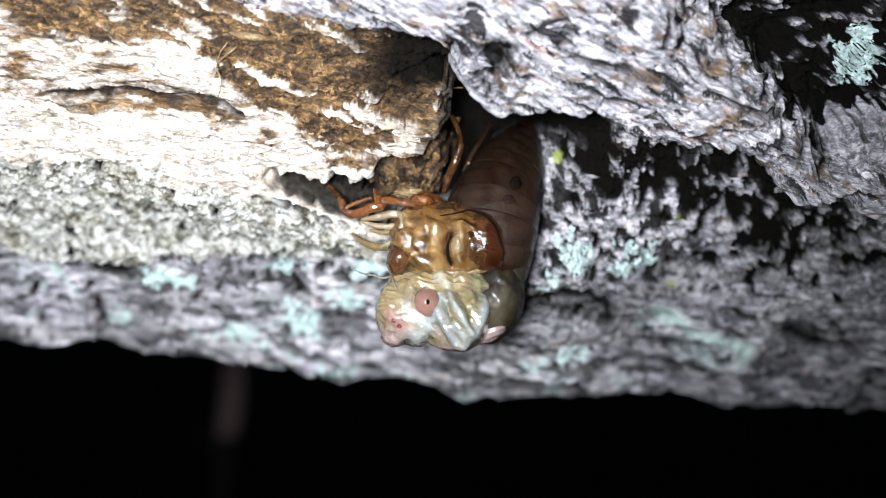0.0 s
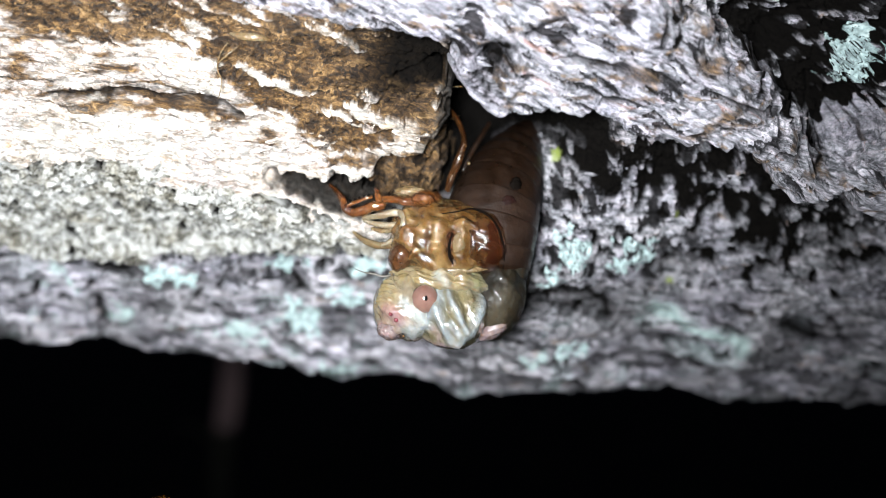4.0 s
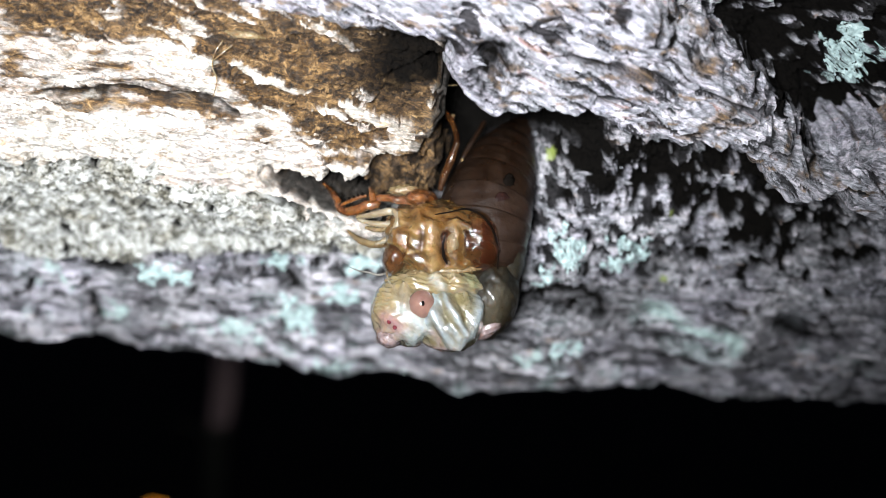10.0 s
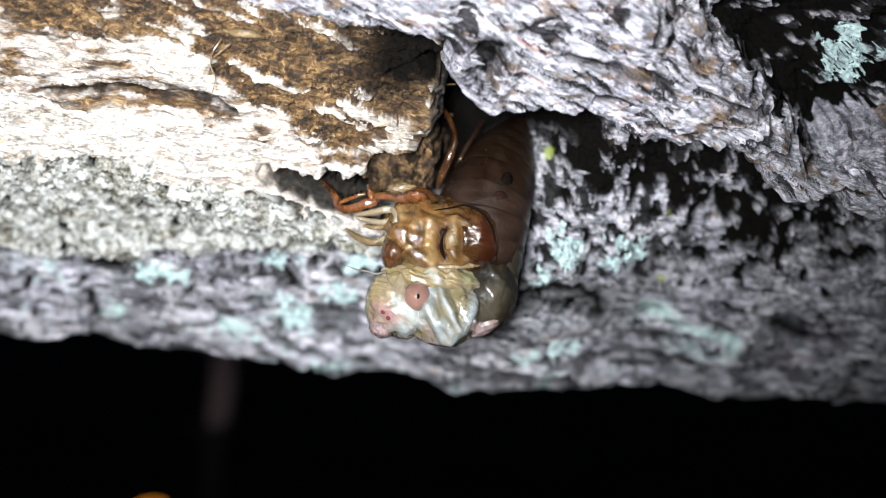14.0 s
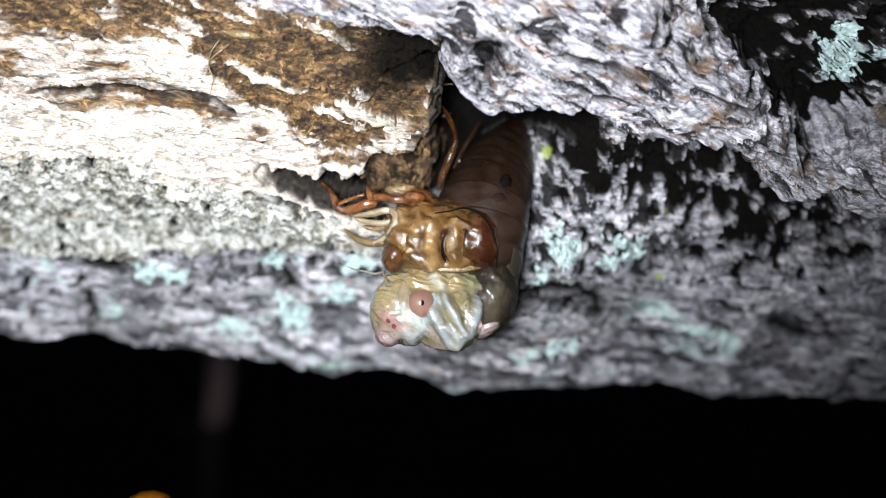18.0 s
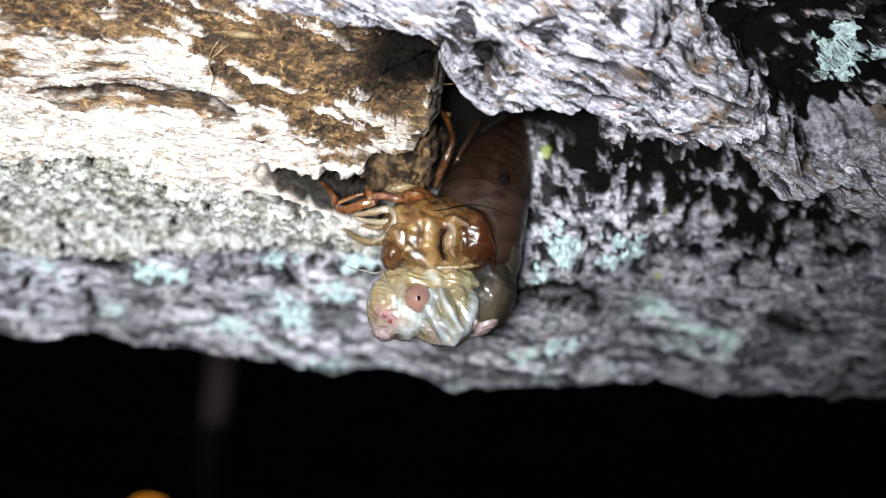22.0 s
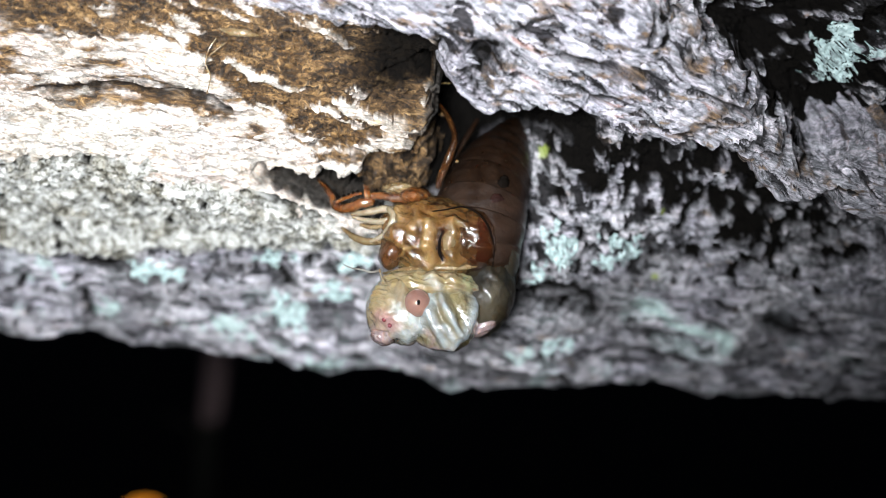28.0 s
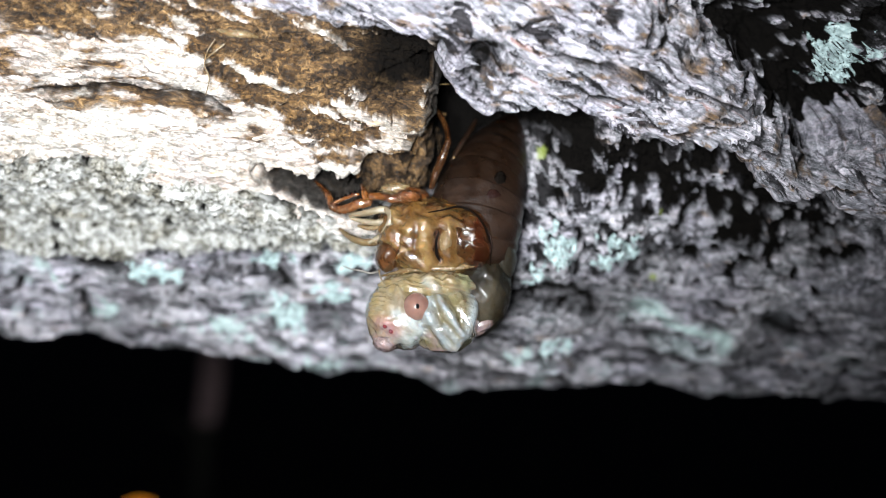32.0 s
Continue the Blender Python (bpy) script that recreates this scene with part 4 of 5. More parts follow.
def stroke(x, z, points, width):
    """Nearness, 1 to 0, to a smooth line in the x z plane."""
    p = glide(np.array(points)[:, [0, 2]], 4 * len(points) + 1)
    d = np.full(x.shape, 1e9)
    for (ax, az), (bx, bz) in zip(p[:-1], p[1:]):
        ex, ez = bx - ax, bz - az
        t = np.clip(((x - ax) * ex + (z - az) * ez) / (ex * ex + ez * ez + 1e-12), 0, 1)
        d = np.minimum(d, np.hypot(x - ax - t * ex, z - az - t * ez))
    return np.exp(-(d / width) ** 2)


def relief(shape, ridges, tints, grain=0.0, seed=0, wrinkle=0.0):
    """Raises ridges (points, width, height) on the front of a body, and lays tints {name: [(points, width, strength)]} on it."""
    v, f = shape
    c = v.mean(0)
    away = v - c
    size = np.abs(away).max(0)
    n = away / size ** 2
    n /= np.linalg.norm(n, axis=1)[:, None] + 1e-9
    front = smooth(-0.1, 0.45, -n[:, 1])
    x, z = v[:, 0], v[:, 2]
    h = np.zeros(len(v))
    for points, width, height in ridges:
        h += 0.55 * height * stroke(x, z, points, width)
    if grain:
        h += grain * fractal(x / 0.9, z / 0.9, 5, seed, 0.6)
    if wrinkle:
        h += wrinkle * (ridged(x / 1.1 + 0.4 * z, z / 1.5, 3, seed + 5) - 0.6)
    out = v + n * (h * front)[:, None]
    fields = {}
    ragged = 0.35 * fractal(x / 0.8, z / 0.8, 4, seed + 9)
    for name, marks in tints.items():
        m = np.zeros(len(v))
        for points, width, strength in marks:
            k = stroke(x, z, points, width)
            m = np.maximum(m, strength * np.clip(k * (1 + ragged * 1.2) - 0.05, 0, 1))
        fields[name] = np.clip(m, 0, 1)
    return (out, f), fields


# abdomen, in telescoped segments
PIVOT_A = (5.36, 3.00, 10.67)
SPINE = np.array([(7.92, 8.00, 11.72), (6.91, 6.70, 10.18), (5.96, 5.20, 8.35), (4.98, 3.40, 6.25), (4.13, 1.60, 3.93), (3.58, 0.50, 1.42), (3.22, 0.00, -1.41)])
GIRTH = [1.14, 2.00, 2.95, 3.62, 4.00, 4.10, 3.81]
abdomen = part("abdomen", tube(SPINE, [0.93 * g for g in GIRTH], [0.9 * g for g in GIRTH], 60, 40), SHADED_SKIN, cicada,
               "dull brown ringed abdomen with shade in its colour", PIVOT_A)
line, girth = glide(SPINE, 109), glide(GIRTH, 109)[:, 0]
for k in range(9):
    a, b = 1 + 12 * k, min(16 + 12 * k, 108)
    cut = slice(a, b, 1)
    m = len(girth[cut])
    w = girth[cut] * np.linspace(1.014, 0.985, m)
    shape = tube(line[cut], w, 0.95 * w, m, 60, 0, 0, 0.012, k)
    ring = np.repeat(np.concatenate([[1, 1, 1], smooth(3.6, 1.6, np.arange(m) * 1.0), [0, 0, 0]]), 60)
    part("abdomen_segment", shape, SHADED_SKIN if k < 6 else FLANK, abdomen, "", None, {"ring": ring * (0.8 if k < 4 else 0.12)})
part("spiracle", blob((5.70, -1.15, 5.51), (0.62, 0.4, 0.85), 25, 18, 0.2, lean=30), BLACK, abdomen, "black breathing spot")
part("flank_patch", blob((5.12, -2.12, 3.74), (0.9, 0.3, 1.0), 20, 16, 0.1, lean=25), MAROON, abdomen, "reddish flank patch")
part("bead", blob((1.85, -0.20, 7.64), (0.15, 0.15, 0.15), 0, 10), TAN, abdomen)

# the empty nymph shell round the thorax
PIVOT_S = (0.29, 0.00, 4.44)
shape, fields = relief(blob((-0.10, -0.20, 0.83), (4.95, 4.6, 3.52), 6, 110, 0.03, 2.0, 3, 0.88), [
    ([(-0.73, -5.00, 1.88), (-0.87, -5.00, 0.50), (-0.55, -5.00, -1.33)], 0.62, 0.55), ([(-2.11, -5.00, 1.51), (-1.97, -5.00, 1.33)], 0.67, 0.9),
    ([(-3.30, -5.00, 3.16), (-3.11, -5.00, 2.24), (-3.57, -5.00, 1.19)], 0.43, 0.6), ([(-1.92, -5.00, 3.16), (-1.47, -5.00, 2.24), (-0.64, -5.00, 1.97)], 0.43, 0.5),
    ([(-2.56, -5.00, 0.73), (-1.74, -5.00, 0.05), (-0.82, -5.00, 0.23)], 0.24, 0.45), ([(-4.21, -5.00, 0.78), (-3.30, -5.00, 0.50), (-2.56, -5.00, -0.05)], 0.24, 0.5),
    ([(-2.56, -5.00, -0.23), (-3.30, -5.00, -0.96), (-4.08, -5.00, -1.69)], 0.24, 0.45), ([(-2.24, -5.00, -0.64), (-1.65, -5.00, -1.24), (-0.64, -5.00, -1.69)], 0.38, 0.4),
    ([(0.96, -5.00, 2.11), (1.28, -5.00, 1.33), (1.01, -5.00, 0.23), (1.28, -5.00, -0.87)], 0.38, 0.6), ([(1.28, -5.00, 2.24), (2.20, -5.00, 1.88), (2.47, -5.00, 1.51)], 0.29, 0.6),
    ([(1.74, -5.00, -1.42), (2.20, -5.00, -0.96), (2.66, -5.00, -0.96)], 0.33, 0.5), ([(0.37, -5.00, 1.42), (0.14, -5.00, 0.41), (0.23, -5.00, -0.50), (0.50, -5.00, -1.14)], 0.19, -1.2),
    ([(-3.85, -5.00, 2.11), (-2.47, -5.00, 1.88)], 0.19, -0.4), ([(-1.33, -5.00, 1.65), (-1.47, -5.00, 0.05)], 0.19, -0.5), ([(-2.70, -5.00, 1.19), (-2.84, -5.00, 0.05)], 0.19, -0.4),
    ([(-4.31, -5.00, -0.50), (-3.62, -5.00, -0.64), (-3.16, -5.00, -0.32)], 0.19, -0.5), ([(-4.31, -5.00, 0.05), (-3.66, -5.00, 0.05)], 0.14, 0.3), ([(-4.21, -5.00, -1.05), (-3.66, -5.00, -1.14)], 0.14, 0.3)],
    {"pale": [([(-0.73, -5.00, 1.88), (-0.87, -5.00, 0.50), (-0.55, -5.00, -1.56)], 0.52, 0.9), ([(-2.11, -5.00, 1.51), (-1.97, -5.00, 1.33)], 0.57, 0.7), ([(-3.30, -5.00, 3.16), (-3.11, -5.00, 2.24)], 0.38, 0.8),
              ([(0.96, -5.00, 2.11), (1.28, -5.00, 1.33), (1.01, -5.00, 0.23)], 0.29, 0.6), ([(-3.85, -5.00, -1.69), (-1.10, -5.00, -1.79), (2.56, -5.00, -1.69)], 0.57, 0.6), ([(-4.21, -5.00, 0.78), (-2.56, -5.00, -0.05), (-0.82, -5.00, 0.23)], 0.14, 0.9)],
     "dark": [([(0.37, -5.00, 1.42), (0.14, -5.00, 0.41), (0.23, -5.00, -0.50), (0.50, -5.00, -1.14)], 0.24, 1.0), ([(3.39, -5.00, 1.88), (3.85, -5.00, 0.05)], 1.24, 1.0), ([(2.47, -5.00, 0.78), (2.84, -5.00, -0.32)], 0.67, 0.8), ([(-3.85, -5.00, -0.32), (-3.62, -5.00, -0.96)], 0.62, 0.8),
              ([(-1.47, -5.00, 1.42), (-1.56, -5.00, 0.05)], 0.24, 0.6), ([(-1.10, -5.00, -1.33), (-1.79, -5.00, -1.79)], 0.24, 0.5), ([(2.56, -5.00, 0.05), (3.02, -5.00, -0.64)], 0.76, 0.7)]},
    0.05, 3, 0.06)
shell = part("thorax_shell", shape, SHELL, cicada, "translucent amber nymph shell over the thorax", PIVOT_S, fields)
shape, fields = relief(blob((2.96, -1.60, 0.72), (2.19, 3.0, 2.76), -14, 60, 0.03, 2, 5, 0.9),
    [([(1.74, -5.00, 1.88), (2.11, -5.00, 0.50), (1.88, -5.00, -1.10)], 0.33, 0.4)],
    {"dark": [([(3.76, -5.00, 1.88), (4.12, -5.00, 0.05), (3.76, -5.00, -1.33)], 1.05, 0.9)], "pale": [([(1.56, -5.00, 1.65), (1.74, -5.00, 0.05)], 0.29, 0.5)]}, 0.06, 6)
part("wing_pad", shape, WING_PAD, shell, "glossy dark amber wing pad", None, fields)
part("wing_pad", blob((-3.83, -2.40, -0.62), (1.05, 1.7, 1.43), 18, 28, 0.05, 2, 6), DARK_SHELL, shell, "glossy amber wing pad")
part("wing_pad_rim", tube([(-0.42, -4.30, 2.92), (0.74, -4.80, 3.09), (2.04, -4.58, 3.34), (3.25, -4.45, 2.86), (4.16, -4.20, 1.78), (4.72, -3.60, 0.05), (4.70, -2.95, -1.56)], [0.04, 0.05, 0.07, 0.08, 0.08, 0.07, 0.04], None, 50, 10), BLACK, shell, "dark curved rim")
part("slit", tube([(0.41, -4.70, 1.33), (0.18, -4.70, 0.41), (0.23, -4.70, -0.51), (0.51, -4.50, -1.15)], [0.04, 0.10, 0.12, 0.04], None, 20, 10), BLACK, shell, "dark slit")
part("lobe", blob((1.02, -4.20, 0.69), (0.62, 0.9, 1.24), 10, 24, 0.06, 2, 17), TAN, shell, "pale glossy lens-shaped lobe")
part("shell_lip", tube([(-4.51, -1.40, -2.35), (-2.54, -3.00, -1.93), (-0.42, -3.70, -1.72), (1.68, -3.70, -1.72), (3.67, -3.00, -1.36), (5.06, -1.80, -1.10)], [0.10, 0.19, 0.19, 0.19, 0.19, 0.10], None, 70, 14, 0, 0, 0.25, 2), TAN, shell, "torn shell lip")
part("flap", blob((5.80, 0.60, -0.44), (1.43, 3.0, 2.76), -4, 40, 0.05, 2, 7), SMOKE, shell, "smoky shell flank")

# the new insect pushing out: back, collar and head
PIVOT_H = (0.77, -1.00, -1.88)
shape, fields = relief(blob((4.03, 0.60, -3.88), (2.76, 4.0, 4.00), 10, 70, 0.03, 2.0, 21),
    [([(5.54, -5.00, -1.33), (5.31, -5.00, -2.93), (4.40, -5.00, -4.53)], 0.48, 0.3), ([(4.03, -5.00, -1.33), (4.49, -5.00, -2.24)], 0.38, 0.3)],
    {"pale": [([(4.85, -5.00, -3.85), (4.21, -5.00, -5.45)], 1.05, 0.9), ([(3.71, -5.00, -5.45), (3.02, -5.00, -6.82)], 0.76, 0.9)], "dark": [([(6.00, -5.00, -0.87), (5.86, -5.00, -2.70)], 0.76, 0.8), ([(3.94, -5.00, -1.79), (3.48, -5.00, -2.70)], 0.67, 0.6)]}, 0.05, 22, 0.1)
back = part("mesonotum", shape, BACK, cicada, "smoky translucent swollen back", PIVOT_H, fields)
part("back_edge", tube([(7.07, 0.60, -0.69), (6.98, 0.60, -2.65), (6.49, 0.60, -4.62), (5.45, 0.60, -6.44), (4.12, 0.40, -7.50), (2.63, 0.00, -7.95)], [0.05, 0.09, 0.09, 0.08, 0.07, 0.04], None, 50, 8), BLACK, back, "thin dark edge")
part("wing_bud", blob((3.93, -1.40, -6.57), (1.57, 1.3, 0.81), -38, 28, 0.08), PINK, back, "pinkish folded wing bud")

HEAD_RIDGES = [([(-3.02, -5.00, -2.70), (-2.66, -5.00, -3.62), (-2.84, -5.00, -4.76)], 0.43, 0.35), ([(-4.31, -5.00, -5.45), (-3.30, -5.00, -5.45), (-3.02, -5.00, -6.37)], 0.48, 0.35),
               ([(-2.11, -5.00, -5.45), (-1.47, -5.00, -6.00), (-0.41, -5.00, -5.45)], 0.57, 0.5), ([(-2.24, -5.00, -6.82), (-1.10, -5.00, -6.14)], 0.76, 0.5), ([(-3.30, -5.00, -8.11), (-3.21, -5.00, -7.56)], 0.24, -0.4),
               ([(-4.95, -5.00, -6.73), (-4.31, -5.00, -7.28), (-3.57, -5.00, -7.19)], 0.38, 0.5), ([(-2.84, -5.00, -2.93), (-1.79, -5.00, -2.93), (-0.87, -5.00, -2.70)], 0.29, 0.4), ([(-3.16, -5.00, -2.24), (-2.02, -5.00, -2.34)], 0.24, 0.35),
               ([(-5.22, -5.00, -6.14), (-4.53, -5.00, -6.82), (-3.85, -5.00, -6.82)], 0.14, -0.3), ([(-3.85, -5.00, -5.22), (-2.93, -5.00, -4.90)], 0.19, -0.3)]
for k in range(8):
    y_rib = k / 7
    a, b = np.array((-5.31, -5.00, -2.70)), np.array((-5.50, -5.00, -4.90))
    c, d = np.array((-3.85, -5.00, -2.43)), np.array((-4.31, -5.00, -4.90))
    p, q = a + (b - a) * y_rib, c + (d - c) * y_rib
    HEAD_RIDGES.append(([tuple(p), tuple((p + q) / 2 + np.array((0, 0, 0.15))), tuple(q)], 0.09, 0.22))
shape, fields = relief(blob((-2.88, -1.40, -5.13), (3.00, 3.9, 2.95), 14, 120, 0.03, 2.5, 31, 0.92), HEAD_RIDGES,
    {"straw": [([(-4.67, -5.00, -2.47), (-4.95, -5.00, -4.76)], 1.24, 0.9), ([(-3.39, -5.00, -2.47), (-1.10, -5.00, -2.70)], 0.86, 0.9)],
     "white": [([(-2.11, -5.00, -5.45), (-1.47, -5.00, -6.00), (-0.27, -5.00, -5.08)], 0.57, 1.0), ([(-2.24, -5.00, -7.05), (-0.64, -5.00, -6.37)], 0.95, 1.0), ([(-3.11, -5.00, -4.76), (-2.70, -5.00, -5.27)], 0.43, 0.7)],
     "blush": [([(-4.40, -5.00, -5.45), (-3.30, -5.00, -6.14)], 0.67, 0.8), ([(-4.85, -5.00, -6.92), (-3.85, -5.00, -7.47)], 0.57, 0.9), ([(-2.02, -5.00, -7.83), (0.27, -5.00, -8.01)], 0.29, 0.8)]}, 0.06, 31, 0.06)
head = part("head", shape, HEAD, cicada, "pale wet head with ribbed straw face", PIVOT_H, fields)
shape, fields = relief(blob((-0.29, -1.40, -2.83), (4.38, 3.5, 1.43), 3, 70, 0.05, 3, 33), [
    ([(-0.18, -5.00, -2.02), (0.09, -5.00, -2.93)], 0.43, 0.4), ([(1.28, -5.00, -1.79), (1.65, -5.00, -2.70)], 0.38, 0.4), ([(-2.24, -5.00, -2.24), (-1.79, -5.00, -3.07)], 0.38, 0.4), ([(0.73, -5.00, -2.02), (0.82, -5.00, -2.93)], 0.19, -0.5), ([(-1.10, -5.00, -2.02), (-0.87, -5.00, -2.93)], 0.19, -0.4)],
    {"straw": [([(-3.85, -5.00, -2.47), (0.73, -5.00, -2.47)], 1.90, 0.8)], "white": [([(-0.64, -5.00, -2.24), (0.27, -5.00, -2.93)], 0.38, 0.5)], "blush": [], "green": [([(2.47, -5.00, -2.15), (2.79, -5.00, -2.70)], 0.67, 0.45)]}, 0.12, 33, 0.2)
part("neck", shape, HEAD, head, "straw-coloured soft neck", None, fields)
shape, fields = relief(blob((0.86, -2.00, -5.66), (2.86, 3.6, 2.86), 10, 120, 0.02, 2.5, 51, 0.9), [
    ([(2.66, -5.00, -2.93), (3.16, -5.00, -3.71), (3.07, -5.00, -5.08), (2.47, -5.00, -6.59), (1.42, -5.00, -7.56)], 0.48, 0.75), ([(1.42, -5.00, -7.56), (0.27, -5.00, -7.83), (-1.56, -5.00, -7.60)], 0.33, 0.5),
    ([(-0.55, -5.00, -3.25), (-0.37, -5.00, -4.53), (-1.10, -5.00, -6.14), (-2.11, -5.00, -7.28)], 0.48, 0.6), ([(0.27, -5.00, -3.07), (0.64, -5.00, -4.31), (1.42, -5.00, -5.54), (1.92, -5.00, -6.59)], 0.33, 0.6),
    ([(-0.37, -5.00, -5.08), (0.18, -5.00, -6.37), (0.82, -5.00, -7.28)], 0.38, 0.6), ([(0.73, -5.00, -6.14), (1.42, -5.00, -6.92)], 0.33, 0.5), ([(1.28, -5.00, -3.62), (1.92, -5.00, -4.76), (2.20, -5.00, -5.91)], 0.29, -0.45),
    ([(0.05, -5.00, -4.31), (0.50, -5.00, -5.45), (1.01, -5.00, -6.27)], 0.19, -0.35), ([(-0.73, -5.00, -6.14), (-0.18, -5.00, -7.10)], 0.29, -0.35), ([(1.92, -5.00, -3.07), (2.29, -5.00, -4.08)], 0.19, 0.3)],
    {"white": [([(2.66, -5.00, -2.93), (3.16, -5.00, -3.71), (3.07, -5.00, -5.08), (2.47, -5.00, -6.59), (1.42, -5.00, -7.56)], 0.43, 0.9), ([(-0.55, -5.00, -3.25), (-0.37, -5.00, -4.53), (-1.33, -5.00, -6.37)], 0.52, 0.9),
               ([(0.27, -5.00, -3.07), (0.64, -5.00, -4.31), (1.42, -5.00, -5.54), (1.92, -5.00, -6.59)], 0.24, 0.9), ([(-0.37, -5.00, -5.08), (0.18, -5.00, -6.37), (0.82, -5.00, -7.28)], 0.38, 0.95), ([(0.73, -5.00, -6.14), (1.42, -5.00, -6.92)], 0.29, 0.8)],
     "blush": [([(1.42, -5.00, -7.65), (0.27, -5.00, -7.92), (-1.65, -5.00, -7.74)], 0.29, 0.9), ([(-0.73, -5.00, -6.59), (-0.09, -5.00, -7.37)], 0.24, 0.5)], "straw": [([(1.28, -5.00, -2.93), (1.83, -5.00, -4.08)], 0.43, 0.8)],
     "green": [([(-0.41, -5.00, -3.39), (-0.55, -5.00, -4.31)], 0.38, 0.5), ([(2.84, -5.00, -2.61), (3.02, -5.00, -2.98)], 0.38, 0.6)]}, 0.03, 51, 0.07)
part("pronotum", shape, COLLAR, head, "wrinkled pearly folded collar", None, fields)
eye = part("eye", blob((-1.47, -4.70, -4.32), (1.14, 1.2, 1.19), 0, 36), EYE, head, "glossy pinkish brown compound eye")
part("pupil", blob((-1.36, -5.88, -4.21), (0.14, 0.12, 0.21), 0, 12), BLACK, eye, "dark false pupil")
for x_mm, z_mm in ((-4.12, -5.00, -5.72)[::2], (-3.66, -5.00, -6.18)[::2], (-3.43, -5.00, -5.68)[::2]):
    part("ocellus", blob((x_mm, -5.05, z_mm), (0.2, 0.25, 0.2), 0, 14), RUBY, head, "tiny ruby ocellus")
part("snout", blob((-4.31, -3.30, -7.26), (1.00, 1.4, 0.71), 20, 36, 0.10, 3, 43), PINK, head, "pinkish wet snout tip")
part("brow", blob((-2.88, -4.00, -4.96), (0.57, 1.0, 0.76), 25, 28, 0.14, 3, 42), PEARL, head, "white swelling beside the eye")
part("antenna", tube([(-4.42, -3.00, -1.93), (-5.22, -3.60, -2.10), (-5.98, -4.00, -1.90), (-6.76, -4.20, -1.76), (-7.49, -4.30, -1.48)], [0.12, 0.10, 0.09, 0.07, 0.04], None, 80, 8, 14, 0.3), ANTENNA, cicada, "fine jointed antenna")
part("antenna", tube([(-4.57, -3.60, -1.82), (-4.34, -4.40, -2.49), (-3.99, -4.90, -3.07)], [0.09, 0.07, 0.04], None, 30, 8, 6, 0.3), PALE, cicada)

# legs of the shell, gripping the bark
foreleg = part("foreleg", tube([(-0.92, -1.00, 4.29), (-1.86, -2.00, 4.43), (-3.26, -2.60, 4.11), (-4.44, -2.60, 4.30), (-5.51, -2.20, 4.32)], [0.71, 0.67, 0.43, 0.33, 0.33], None, 50, 18, 0, 0, 0.16, 7), RUST, cicada, "rust-brown gripping foreleg", (-8.00, 0.00, 3.95))
part("femur", tube([(-5.30, -2.40, 3.83), (-6.34, -2.40, 3.65), (-7.42, -2.00, 3.24), (-8.23, -1.60, 3.30)], [0.38, 0.43, 0.43, 0.33], None, 40, 18, 0, 0, 0.14, 8), RUST, foreleg)
part("claw", tube([(-7.73, -1.80, 3.05), (-8.51, -1.60, 3.49), (-8.91, -1.00, 4.29), (-9.46, 0.00, 5.02), (-10.43, 1.50, 5.91)], [0.33, 0.38, 0.31, 0.24, 0.06], None, 40, 14, 0, 0, 0.1, 3), RUST, foreleg, "curved rust-brown claw")
part("spur", tube([(-5.67, -2.60, 4.01), (-5.82, -2.40, 4.69), (-6.06, -1.80, 5.25)], [0.33, 0.29, 0.14], None, 20, 12), RUST, foreleg)
for k in range(5):
    at = np.array((-8.12, -2.20, 4.13)) * (1 - k / 4) + np.array((-6.56, -2.60, 4.63)) * (k / 4)
    part("tooth", tube([tuple(at), tuple(at + np.array((-0.05, -0.06, 0.12)))], [0.14, 0.06], None, 5, 8), BLACK, foreleg, "dark tooth")
part("tooth_bar", tube([(-8.40, -1.80, 3.77), (-7.60, -2.10, 4.13), (-6.83, -2.30, 4.41), (-6.26, -2.30, 4.50)], [0.14, 0.19, 0.19, 0.14], None, 30, 10, 0, 0, 0.15, 5), RUST, foreleg)
part("trochanter", blob((-2.06, -3.20, 4.27), (0.95, 0.8, 0.52), 6, 30, 0.16, 3, 5), RUST, foreleg)
part("coxa", blob((-3.16, -1.50, 5.03), (1.33, 1.0, 0.48), -4, 30, 0.14, 3, 6), TAN, foreleg)
other = part("foreleg", tube([(-3.04, -2.20, 3.09), (-4.45, -2.40, 3.17), (-5.89, -2.20, 2.90), (-7.17, -1.60, 2.73)], [0.29, 0.33, 0.29, 0.14], None, 40, 16, 0, 0, 0.16, 9), PALE, cicada, "pale empty foreleg sheath", (-6.54, 0.00, 2.73))
part("tibia", tube([(-7.08, -1.60, 2.53), (-5.91, -1.80, 2.24), (-4.71, -2.00, 2.14), (-3.75, -2.20, 2.42)], [0.14, 0.24, 0.29, 0.19], None, 36, 14, 0, 0, 0.16, 10), PALE, other)
part("tarsus", tube([(-6.42, -1.40, 1.87), (-5.36, -1.60, 1.67), (-4.23, -2.00, 1.86)], [0.14, 0.24, 0.19], None, 30, 12, 0, 0, 0.16, 11), TAN, other)
part("sheath", tube([(-3.96, -2.80, 3.25), (-3.56, -3.20, 2.62), (-3.75, -3.20, 1.83), (-4.24, -2.80, 1.22)], [0.24, 0.29, 0.29, 0.19], None, 30, 14, 0, 0, 0.14, 13), PALE, other)
